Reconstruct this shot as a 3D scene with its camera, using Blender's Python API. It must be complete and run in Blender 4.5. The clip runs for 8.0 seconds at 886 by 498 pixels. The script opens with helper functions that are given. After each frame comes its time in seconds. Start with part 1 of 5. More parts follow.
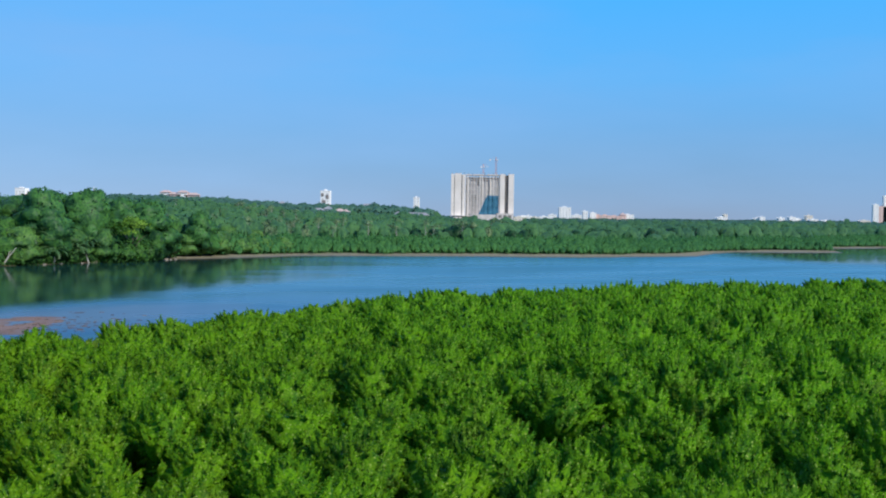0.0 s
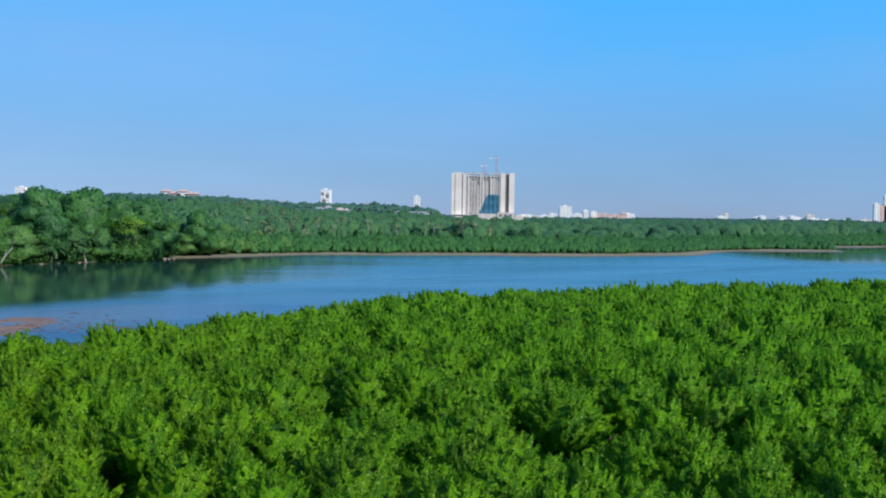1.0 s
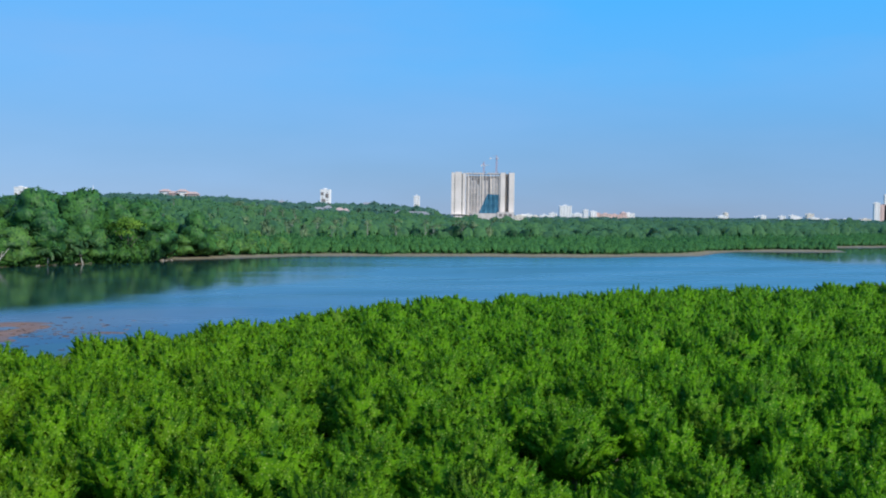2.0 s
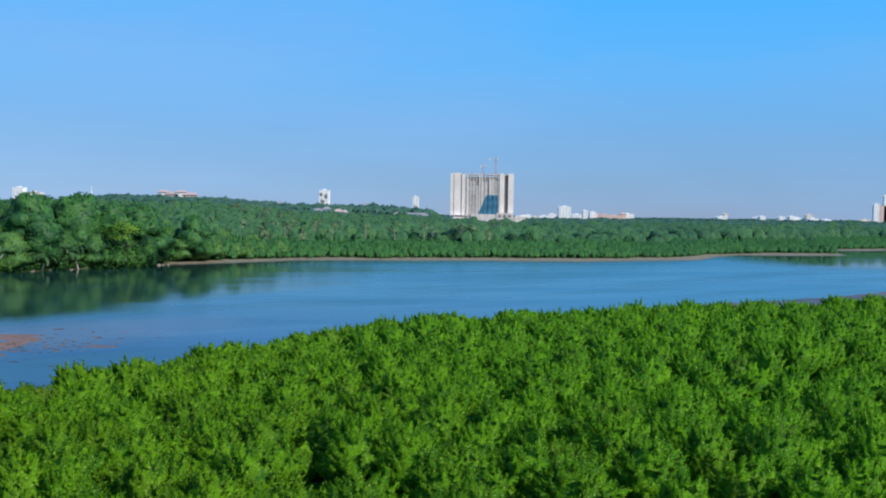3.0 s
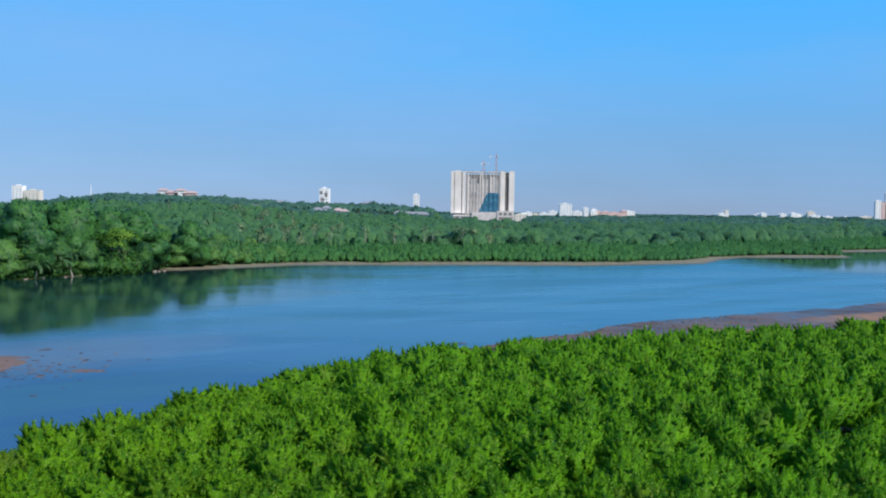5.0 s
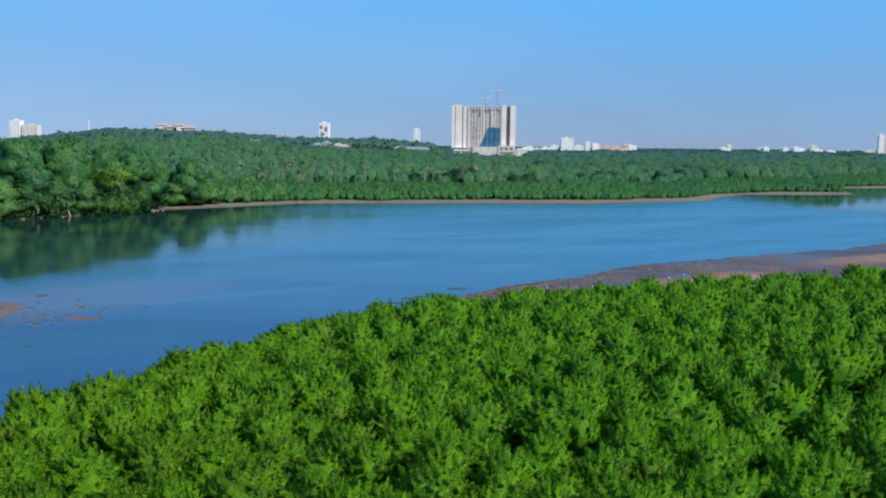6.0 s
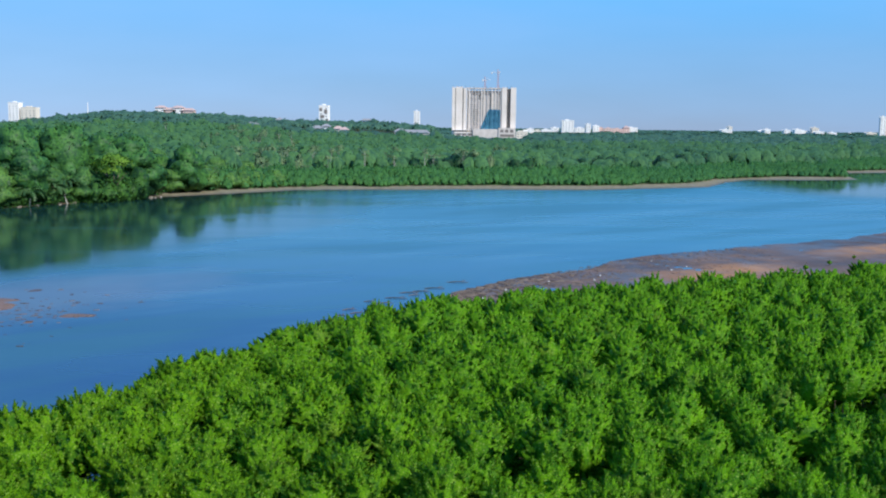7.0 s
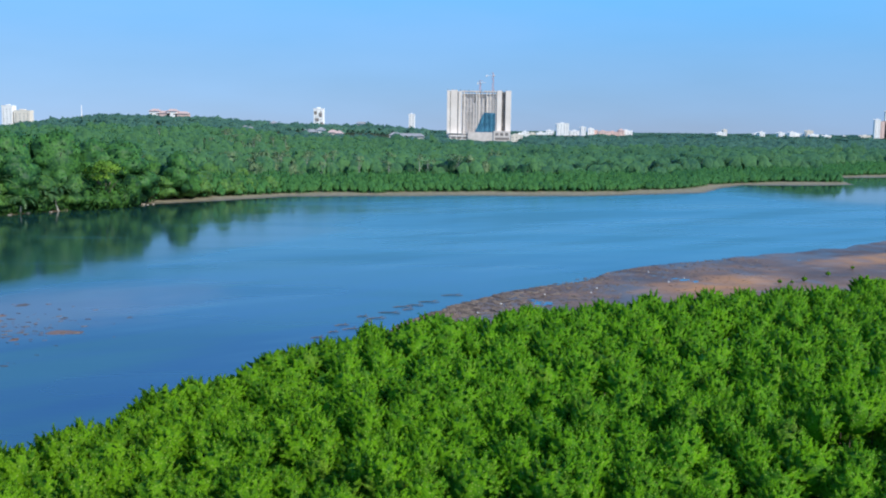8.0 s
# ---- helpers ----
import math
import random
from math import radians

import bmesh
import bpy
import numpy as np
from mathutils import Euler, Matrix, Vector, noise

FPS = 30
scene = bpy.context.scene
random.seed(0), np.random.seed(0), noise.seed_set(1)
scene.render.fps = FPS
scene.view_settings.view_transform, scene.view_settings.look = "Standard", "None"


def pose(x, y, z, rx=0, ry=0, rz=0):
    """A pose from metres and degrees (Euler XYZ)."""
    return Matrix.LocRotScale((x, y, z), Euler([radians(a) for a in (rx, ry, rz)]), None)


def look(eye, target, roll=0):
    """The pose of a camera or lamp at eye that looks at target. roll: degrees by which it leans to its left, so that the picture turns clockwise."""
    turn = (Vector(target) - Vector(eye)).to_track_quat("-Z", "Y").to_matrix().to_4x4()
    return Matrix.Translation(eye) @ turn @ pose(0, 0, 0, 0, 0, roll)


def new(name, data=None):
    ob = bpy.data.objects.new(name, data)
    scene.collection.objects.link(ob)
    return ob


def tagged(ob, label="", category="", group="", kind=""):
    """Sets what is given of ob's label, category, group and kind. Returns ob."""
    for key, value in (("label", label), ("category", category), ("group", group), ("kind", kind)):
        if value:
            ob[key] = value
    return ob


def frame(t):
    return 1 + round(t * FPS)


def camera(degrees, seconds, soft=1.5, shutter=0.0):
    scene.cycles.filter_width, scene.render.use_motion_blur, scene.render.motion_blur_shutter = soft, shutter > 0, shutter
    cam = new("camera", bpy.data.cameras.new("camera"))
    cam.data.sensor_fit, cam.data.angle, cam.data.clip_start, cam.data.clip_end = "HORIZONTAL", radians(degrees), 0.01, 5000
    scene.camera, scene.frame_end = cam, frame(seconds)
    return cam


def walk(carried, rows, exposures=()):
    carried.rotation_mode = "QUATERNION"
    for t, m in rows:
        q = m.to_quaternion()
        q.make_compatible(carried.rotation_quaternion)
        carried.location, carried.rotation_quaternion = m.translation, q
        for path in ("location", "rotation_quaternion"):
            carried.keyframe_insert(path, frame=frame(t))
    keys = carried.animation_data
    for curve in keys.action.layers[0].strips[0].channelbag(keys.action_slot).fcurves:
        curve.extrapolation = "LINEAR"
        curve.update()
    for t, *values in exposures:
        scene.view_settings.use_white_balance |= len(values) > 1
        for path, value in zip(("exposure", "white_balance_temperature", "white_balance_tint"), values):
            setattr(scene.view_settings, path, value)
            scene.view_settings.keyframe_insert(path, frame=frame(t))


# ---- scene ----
cam = camera(48.5, 8.0, soft=2.0)
PATH = [
    (0, (0.56, 5.067, 13.23), (0.532, 7.066, 13.162), 0.8),
    (0.5, (0.574, 6.086, 13.231), (0.546, 8.085, 13.162), 0.8),
    (1, (0.587, 7.071, 13.243), (0.558, 9.07, 13.173), 0.8),
    (1.5, (0.598, 8.073, 13.323), (0.569, 10.072, 13.252), 0.75),
    (1.7, (0.611, 8.469, 13.393), (0.582, 10.467, 13.322), 0.75),
    (3, (0.65, 11.218, 14.855), (0.623, 13.217, 14.784), 0.8),
    (3.5, (0.69, 12.28, 15.369), (0.663, 14.278, 15.298), 0.8),
    (4, (0.69, 13.329, 15.929), (0.664, 15.328, 15.857), 0.8),
    (4.9, (0.635, 15.24, 17.06), (0.607, 17.238, 16.984), 0.75),
    (5.3, (0.61, 16.088, 17.573), (0.582, 18.086, 17.473), 0.7),
    (5.5, (0.621, 16.51, 17.727), (0.593, 18.505, 17.602), 0.7),
    (6, (0.623, 17.467, 18.329), (0.595, 19.456, 18.117), 0.7),
    (6.1, (0.628, 17.653, 18.454), (0.600, 19.639, 18.227), 0.7),
    (6.2, (0.633, 17.839, 18.579), (0.605, 19.825, 18.333), 0.7),
    (6.3, (0.637, 18.026, 18.705), (0.609, 20.012, 18.456), 0.7),
    (6.5, (0.647, 18.398, 18.955), (0.619, 20.382, 18.707), 0.7),
    (7, (0.651, 19.34, 19.573), (0.623, 21.325, 19.324), 0.7),
    (7.5, (0.645, 20.288, 20.162), (0.617, 22.273, 19.914), 0.7),
    (7.8, (0.66, 20.862, 20.442), (0.632, 22.847, 20.195), 0.7),
    (7.9, (0.672, 21.053, 20.535), (0.6455, 23.038, 20.289), 0.7),
    (8, (0.685, 21.244, 20.628), (0.667, 23.229, 20.384), 0.7),
]
walk(cam, [(t, look(eye, target, roll)) for t, eye, target, roll in PATH], exposures=[(0, 0.0), (5.2, 0.0), (5.8, -0.02), (6.05, -0.02), (6.4, 0.15), (7.0, 0.18), (8, 0.2)])

# ---- light ----
SUN_AZIMUTH, SUN_HEIGHT = 126.0, 38.0  # degrees clockwise from +y; degrees above the horizon
world = bpy.data.worlds.new("sky")
scene.world = world
world.use_nodes = True
wn = world.node_tree.nodes
sky = wn.new("ShaderNodeTexSky")
sky.sky_type = "NISHITA"
sky.sun_disc = False
sky.sun_elevation = radians(SUN_HEIGHT)
sky.sun_rotation = radians(SUN_AZIMUTH)
sky.air_density, sky.dust_density, sky.ozone_density = 1.0, 0.0, 4.0
# a clear tropical blue that pales into haze towards the horizon and away from the sun
way = wn.new("ShaderNodeTexCoord")
axes = wn.new("ShaderNodeSeparateXYZ")
world.node_tree.links.new(way.outputs["Generated"], axes.inputs[0])
veil = wn.new("ShaderNodeValToRGB")
for at, c in ((0.0, (1.4, 2.6, 4.75)), (0.07, (1.22, 3.25, 6.3)), (0.14, (0.84, 3.9, 8.25)), (0.23, (0.38, 4.0, 9.3)), (0.5, (0.4, 3.2, 8.2)), (1.0, (0.35, 2.0, 5.5))):
    e = veil.color_ramp.elements.new(at) if 0 < at < 1 else veil.color_ramp.elements[0 if at == 0 else -1]
    e.position, e.color = at, (*[v / 10 for v in c], 1)
world.node_tree.links.new(axes.outputs[2], veil.inputs[0])
hazeward = wn.new("ShaderNodeMapRange")
hazeward.inputs[1].default_value, hazeward.inputs[2].default_value, hazeward.inputs[4].default_value = 0.25, -0.75, 0.65
world.node_tree.links.new(axes.outputs[0], hazeward.inputs[0])
pale = wn.new("ShaderNodeMix")
pale.data_type = "RGBA"
pale.inputs[7].default_value = (0.178, 0.385, 0.74, 1)
# faint drifts of thin haze
drift = wn.new("ShaderNodeMapping")
drift.inputs["Scale"].default_value = (2.2, 2.2, 9.0)
world.node_tree.links.new(way.outputs["Generated"], drift.inputs[0])
wisps = wn.new("ShaderNodeTexNoise")
wisps.inputs["Scale"].default_value, wisps.inputs["Detail"].default_value = 1.6, 4.0
world.node_tree.links.new(drift.outputs[0], wisps.inputs["Vector"])
thin = wn.new("ShaderNodeMapRange")
thin.inputs[1].default_value, thin.inputs[2].default_value, thin.inputs[3].default_value, thin.inputs[4].default_value = 0.38, 0.66, -0.12, 0.24
world.node_tree.links.new(wisps.outputs[0], thin.inputs[0])
amount = wn.new("ShaderNodeMath")
amount.operation, amount.use_clamp = "ADD", True
world.node_tree.links.new(hazeward.outputs[0], amount.inputs[0])
world.node_tree.links.new(thin.outputs[0], amount.inputs[1])
world.node_tree.links.new(amount.outputs[0], pale.inputs[0])
world.node_tree.links.new(veil.outputs[0], pale.inputs[6])
lift = wn.new("ShaderNodeMix")
lift.data_type, lift.blend_type = "RGBA", "MULTIPLY"
lift.inputs[0].default_value, lift.inputs[7].default_value = 1.0, (10, 10, 10, 1)
world.node_tree.links.new(pale.outputs[2], lift.inputs[6])
both = wn.new("ShaderNodeMix")
both.data_type = "RGBA"
both.inputs[0].default_value = 0.85
world.node_tree.links.new(sky.outputs[0], both.inputs[6])
world.node_tree.links.new(lift.outputs[2], both.inputs[7])
world.node_tree.links.new(both.outputs[2], wn["Background"].inputs[0])
wn["Background"].inputs[1].default_value = 0.12
sun = new("sun", bpy.data.lights.new("sun", "SUN"))
sun.data.energy, sun.data.angle, sun.data.color = 5.0, radians(0.6), (1.0, 0.95, 0.86)
az, el = radians(SUN_AZIMUTH), radians(SUN_HEIGHT)
sun.matrix_world = look((0, 0, 300), Vector((0, 0, 300)) - Vector((math.sin(az) * math.cos(el), math.cos(az) * math.cos(el), math.sin(el))))


# ---- materials ----
def shader(name):
    m = bpy.data.materials.new(name)
    m.use_nodes = True
    t = m.node_tree
    return m, t, t.nodes["Principled BSDF"]


def wire(t, a, b):
    t.links.new(a, b)


def noise_node(t, scale, detail=3.0, rough=0.55, where=None):
    n = t.nodes.new("ShaderNodeTexNoise")
    n.inputs["Scale"].default_value, n.inputs["Detail"].default_value, n.inputs["Roughness"].default_value = scale, detail, rough
    if where is None:
        where = t.nodes.new("ShaderNodeNewGeometry").outputs["Position"]
    wire(t, where, n.inputs["Vector"])
    return n.outputs["Fac"]


def ramp(t, fac, stops):
    r = t.nodes.new("ShaderNodeValToRGB")
    while len(r.color_ramp.elements) < len(stops):
        r.color_ramp.elements.new(0.5)
    for e, (p, c) in zip(r.color_ramp.elements, stops):
        e.position, e.color = p, (*c, 1)
    wire(t, fac, r.inputs[0])
    return r.outputs[0]


def mixed(t, fac, a, b, kind="MIX"):
    n = t.nodes.new("ShaderNodeMix")
    n.data_type, n.blend_type = "RGBA", kind
    for k, v in ((0, fac), (6, a), (7, b)):
        if isinstance(v, bpy.types.NodeSocket):
            wire(t, v, n.inputs[k])
        elif k == 0:
            n.inputs[0].default_value = v
        else:
            n.inputs[k].default_value = (*v, 1)
    return n.outputs[2]


def bumped(t, p, fac, strength, distance):
    b = t.nodes.new("ShaderNodeBump")
    b.inputs["Strength"].default_value, b.inputs["Distance"].default_value = strength, distance
    wire(t, fac, b.inputs["Height"])
    wire(t, b.outputs[0], p.inputs["Normal"])
    return b


def leafy(name, deep, mid, fresh, patch, glow=0.3, rough=0.5, broad=0.02, young=None, own_mix=0.4, leaf_mix=0.5, gloss=0.15, shoots=0.0, fine=0.0, dry=None, tint=(0.2, 0.29, 0.01)):
    """Foliage: leaf-to-leaf change, tree-to-tree patches of size 1/patch and a slow drift over the stand."""
    m, t, p = shader(name)
    geo = t.nodes.new("ShaderNodeNewGeometry")
    tree = noise_node(t, patch, 2.0)
    c = ramp(t, tree, [(0.3, deep), (0.52, mid), (0.72, fresh)])
    slow = noise_node(t, broad, 2.0)
    c = mixed(t, ramp(t, slow, [(0.35, (0, 0, 0)), (0.65, (0.45, 0.45, 0.45))]), c, fresh)
    if young:  # leaves shift towards tint from young[0] to young[1] along x + young[2] * y
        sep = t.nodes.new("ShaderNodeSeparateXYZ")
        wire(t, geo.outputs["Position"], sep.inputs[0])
        tint_mix = t.nodes.new("ShaderNodeMapRange")
        tint_mix.inputs[1].default_value, tint_mix.inputs[2].default_value, tint_mix.inputs[4].default_value = young[0], young[1], 0.64
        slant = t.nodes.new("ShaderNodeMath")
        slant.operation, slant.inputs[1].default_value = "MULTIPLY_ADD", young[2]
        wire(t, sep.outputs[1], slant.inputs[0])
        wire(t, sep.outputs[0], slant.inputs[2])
        wire(t, slant.outputs[0], tint_mix.inputs[0])
        c = mixed(t, tint_mix.outputs[0], c, tint)
    own = t.nodes.new("ShaderNodeObjectInfo")
    c = mixed(t, ramp(t, own.outputs["Random"], [(0.3, (0, 0, 0)), (1.0, (own_mix, own_mix, own_mix))]), c, fresh)
    c = mixed(t, ramp(t, geo.outputs["Random Per Island"], [(0.0, (0, 0, 0)), (1.0, (leaf_mix, leaf_mix, leaf_mix))]), c, deep)
    if shoots:  # shoot by shoot: fresher and older growth
        flat = t.nodes.new("ShaderNodeMapping")
        flat.inputs["Scale"].default_value = (1, 1, 0.5)
        wire(t, geo.outputs["Position"], flat.inputs[0])
        tone = noise_node(t, shoots, 1.0, 0.55, flat.outputs[0])
        c = mixed(t, ramp(t, tone, [(0.45, (0, 0, 0)), (0.7, (0.6, 0.6, 0.6))]), c, fresh)
        c = mixed(t, ramp(t, tone, [(0.32, (0.8, 0.8, 0.8)), (0.5, (0, 0, 0))]), c, deep)
    if dry:  # trees with some dry, brownish foliage
        c = mixed(t, ramp(t, noise_node(t, dry[1], 2.0), [(0.62, (0, 0, 0)), (0.72, (0.5, 0.5, 0.5))]), c, dry[0])
    if fine:  # single small leaves
        speck = noise_node(t, fine, 2.0)
        c = mixed(t, ramp(t, speck, [(0.36, (0.65, 0.65, 0.65)), (0.5, (0, 0, 0))]), c, deep)
        c = mixed(t, ramp(t, speck, [(0.54, (0, 0, 0)), (0.68, (0.6, 0.6, 0.6))]), c, fresh)
        if dry:  # pale dots: glints of waxy leaves put into the colour
            cell = t.nodes.new("ShaderNodeTexVoronoi")
            cell.inputs["Scale"].default_value = 6.5
            wire(t, geo.outputs["Position"], cell.inputs["Vector"])
            c = mixed(t, ramp(t, cell.outputs["Distance"], [(0.17, (0.75, 0.75, 0.75)), (0.26, (0, 0, 0))]), c, (0.4, 0.56, 0.12))
        bumped(t, p, speck, 0.4, 0.6 / fine)
    wire(t, c, p.inputs["Base Color"])
    p.inputs["Roughness"].default_value = rough
    p.inputs["Specular IOR Level"].default_value = gloss
    thin = t.nodes.new("ShaderNodeBsdfTranslucent")
    wire(t, c, thin.inputs[0])
    mix = t.nodes.new("ShaderNodeMixShader")
    mix.inputs[0].default_value = glow
    wire(t, p.outputs[0], mix.inputs[1])
    wire(t, thin.outputs[0], mix.inputs[2])
    wire(t, mix.outputs[0], t.nodes["Material Output"].inputs[0])
    return m


def plain(name, a, b, scale, rough=0.7, relief=0.0, metal=0.0):
    """A surface whose colour wanders between a and b, with fine relief."""
    m, t, p = shader(name)
    f = noise_node(t, scale, 5.0, 0.6)
    g = noise_node(t, scale * 9, 3.0)
    c = ramp(t, f, [(0.32, a), (0.68, b)])
    c = mixed(t, 0.25, c, ramp(t, g, [(0.3, a), (0.7, b)]))
    wire(t, c, p.inputs["Base Color"])
    p.inputs["Roughness"].default_value, p.inputs["Metallic"].default_value = rough, metal
    if relief:
        bumped(t, p, g, 0.6, relief)
    return m


M_MANGROVE = leafy("mangrove_leaf", (0.034, 0.15, 0.014), (0.064, 0.242, 0.012), (0.182, 0.435, 0.012), 0.4, 0.5, 0.45, 0.09, young=(28.0, -1.0, 0.3), own_mix=0.55, leaf_mix=0.25, gloss=0.06, shoots=1.9, fine=12.0, dry=((0.16, 0.2, 0.04), 0.33))
# distance haze is put into the next three leaf colours: raised darks, bluish greys
M_FRINGE = leafy("hazed_mangrove_leaf", (0.046, 0.165, 0.068), (0.07, 0.225, 0.078), (0.115, 0.315, 0.088), 0.12, 0.5, leaf_mix=0.2, young=(285.0, 190.0, 0.5), tint=(0.14, 0.35, 0.085), shoots=0.5, fine=1.8)
M_FOREST = leafy("hazed_forest_leaf", (0.055, 0.155, 0.09), (0.088, 0.22, 0.105), (0.14, 0.31, 0.112), 0.035, 0.5, 0.55, 0.008, young=(300.0, 200.0, 0.5), tint=(0.15, 0.34, 0.1), own_mix=0.1, leaf_mix=0.2, shoots=0.35, fine=1.4)
M_RIDGE = leafy("hazed_ridge_leaf", (0.06, 0.145, 0.11), (0.085, 0.195, 0.135), (0.115, 0.24, 0.145), 0.02, 0.45, 0.55, 0.004, own_mix=0.1, leaf_mix=0.2, shoots=0.06, fine=0.5)
M_BROAD = leafy("broadleaf", (0.01, 0.042, 0.018), (0.024, 0.082, 0.022), (0.08, 0.21, 0.034), 0.12, 0.3, own_mix=0.75, leaf_mix=0.35, shoots=0.6, fine=2.2)
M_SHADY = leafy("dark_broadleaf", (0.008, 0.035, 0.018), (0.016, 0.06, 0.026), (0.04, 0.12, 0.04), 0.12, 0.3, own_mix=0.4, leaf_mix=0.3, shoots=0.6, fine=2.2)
M_LIGHT = leafy("light_broadleaf", (0.027, 0.085, 0.033), (0.062, 0.17, 0.042), (0.135, 0.28, 0.055), 0.12, 0.35, own_mix=0.6, leaf_mix=0.25, shoots=0.6, fine=2.2)
M_GREAT = leafy("great_tree_leaf", (0.018, 0.072, 0.03), (0.036, 0.125, 0.036), (0.085, 0.235, 0.045), 0.14, 0.3, own_mix=0.3, leaf_mix=0.25, gloss=0.2, shoots=0.5, fine=2.2)
M_YELLOW = leafy("yellow_green_leaf", (0.07, 0.17, 0.025), (0.14, 0.28, 0.035), (0.22, 0.38, 0.045), 0.4, 0.4)
M_SCRUB = leafy("dry_scrub_leaf", (0.08, 0.15, 0.07), (0.15, 0.24, 0.11), (0.25, 0.34, 0.17), 0.1, 0.3, shoots=0.4, fine=1.5)
M_PALM = leafy("palm_frond", (0.02, 0.07, 0.03), (0.05, 0.12, 0.04), (0.1, 0.17, 0.06), 0.5, 0.15, 0.4)
M_BARK = plain("bark", (0.06, 0.045, 0.032), (0.16, 0.13, 0.1), 3.0, 0.9, 0.02)
M_PALE_BARK = plain("pale_bark", (0.26, 0.25, 0.21), (0.4, 0.39, 0.34), 2.0, 0.85, 0.02)
M_CONCRETE = plain("raw_concrete", (0.5, 0.44, 0.4), (0.68, 0.61, 0.56), 0.2, 0.85, 0.01)
M_WHITE = plain("white_render", (0.74, 0.71, 0.68), (0.85, 0.83, 0.8), 0.1, 0.8, 0.005)
M_PINK = plain("pink_render", (0.6, 0.4, 0.35), (0.72, 0.52, 0.46), 0.1, 0.8, 0.005)
M_CREAM = plain("cream_render", (0.62, 0.55, 0.46), (0.75, 0.68, 0.58), 0.1, 0.8, 0.005)
M_ROOF_RED = plain("red_roof_tile", (0.42, 0.29, 0.26), (0.52, 0.38, 0.34), 0.5, 0.8, 0.02)
M_ROOF_GREY = plain("grey_roof_sheet", (0.2, 0.2, 0.21), (0.32, 0.31, 0.31), 0.3, 0.6, 0.01)
M_NET = plain("blue_green_net", (0.05, 0.2, 0.32), (0.09, 0.32, 0.46), 0.25, 0.8, 0.02)
M_STAIN = plain("stained_concrete", (0.34, 0.3, 0.27), (0.5, 0.45, 0.4), 0.12, 0.9, 0.01)
M_GLASS = plain("window_glass", (0.03, 0.04, 0.05), (0.06, 0.07, 0.09), 0.3, 0.15)
M_PIER = plain("pier_render", (0.66, 0.58, 0.51), (0.8, 0.71, 0.64), 0.05, 0.85, 0.01)
# the shade inside slots, openings and recesses is put into this colour
M_DARK = plain("unlit_opening", (0.16, 0.14, 0.13), (0.26, 0.23, 0.21), 0.3, 0.9)
M_CRANE = plain("red_crane_paint", (0.5, 0.16, 0.1), (0.62, 0.24, 0.16), 0.5, 0.5)
M_CRANE_WHITE = plain("white_crane_paint", (0.6, 0.6, 0.6), (0.75, 0.75, 0.74), 0.5, 0.5)
M_WOOD = plain("wet_driftwood", (0.035, 0.026, 0.022), (0.12, 0.085, 0.065), 4.0, 0.6, 0.01)
M_LITTER = plain("pale_plastic", (0.7, 0.7, 0.68), (0.85, 0.85, 0.84), 5.0, 0.4)
M_ROCK = plain("shore_rock", (0.2, 0.17, 0.14), (0.36, 0.32, 0.27), 1.5, 0.85, 0.03)


def tongue(t, centre, turn, long, wide, ragged=0.5):
    """A mask with a ragged edge: a long patch of silt, 1 in its middle and 0 outside."""
    pos = t.nodes.new("ShaderNodeNewGeometry").outputs["Position"]
    lay = t.nodes.new("ShaderNodeMapping")
    lay.vector_type = "TEXTURE"
    lay.inputs["Location"].default_value = (centre[0], centre[1], 0)
    lay.inputs["Rotation"].default_value = (0, 0, radians(turn))
    lay.inputs["Scale"].default_value = (long, wide, 1000)
    wire(t, pos, lay.inputs[0])
    reach = t.nodes.new("ShaderNodeVectorMath")
    reach.operation = "LENGTH"
    wire(t, lay.outputs[0], reach.inputs[0])
    rag = t.nodes.new("ShaderNodeMath")
    rag.operation, rag.inputs[1].default_value = "MULTIPLY_ADD", ragged * 2
    wire(t, noise_node(t, 3.2, 4.0, 0.6, lay.outputs[0]), rag.inputs[0])
    wire(t, reach.outputs["Value"], rag.inputs[2])
    out = t.nodes.new("ShaderNodeMapRange")
    out.inputs[1].default_value, out.inputs[2].default_value = 1.0 + ragged, 0.35 + ragged
    wire(t, rag.outputs[0], out.inputs[0])
    return out.outputs[0]


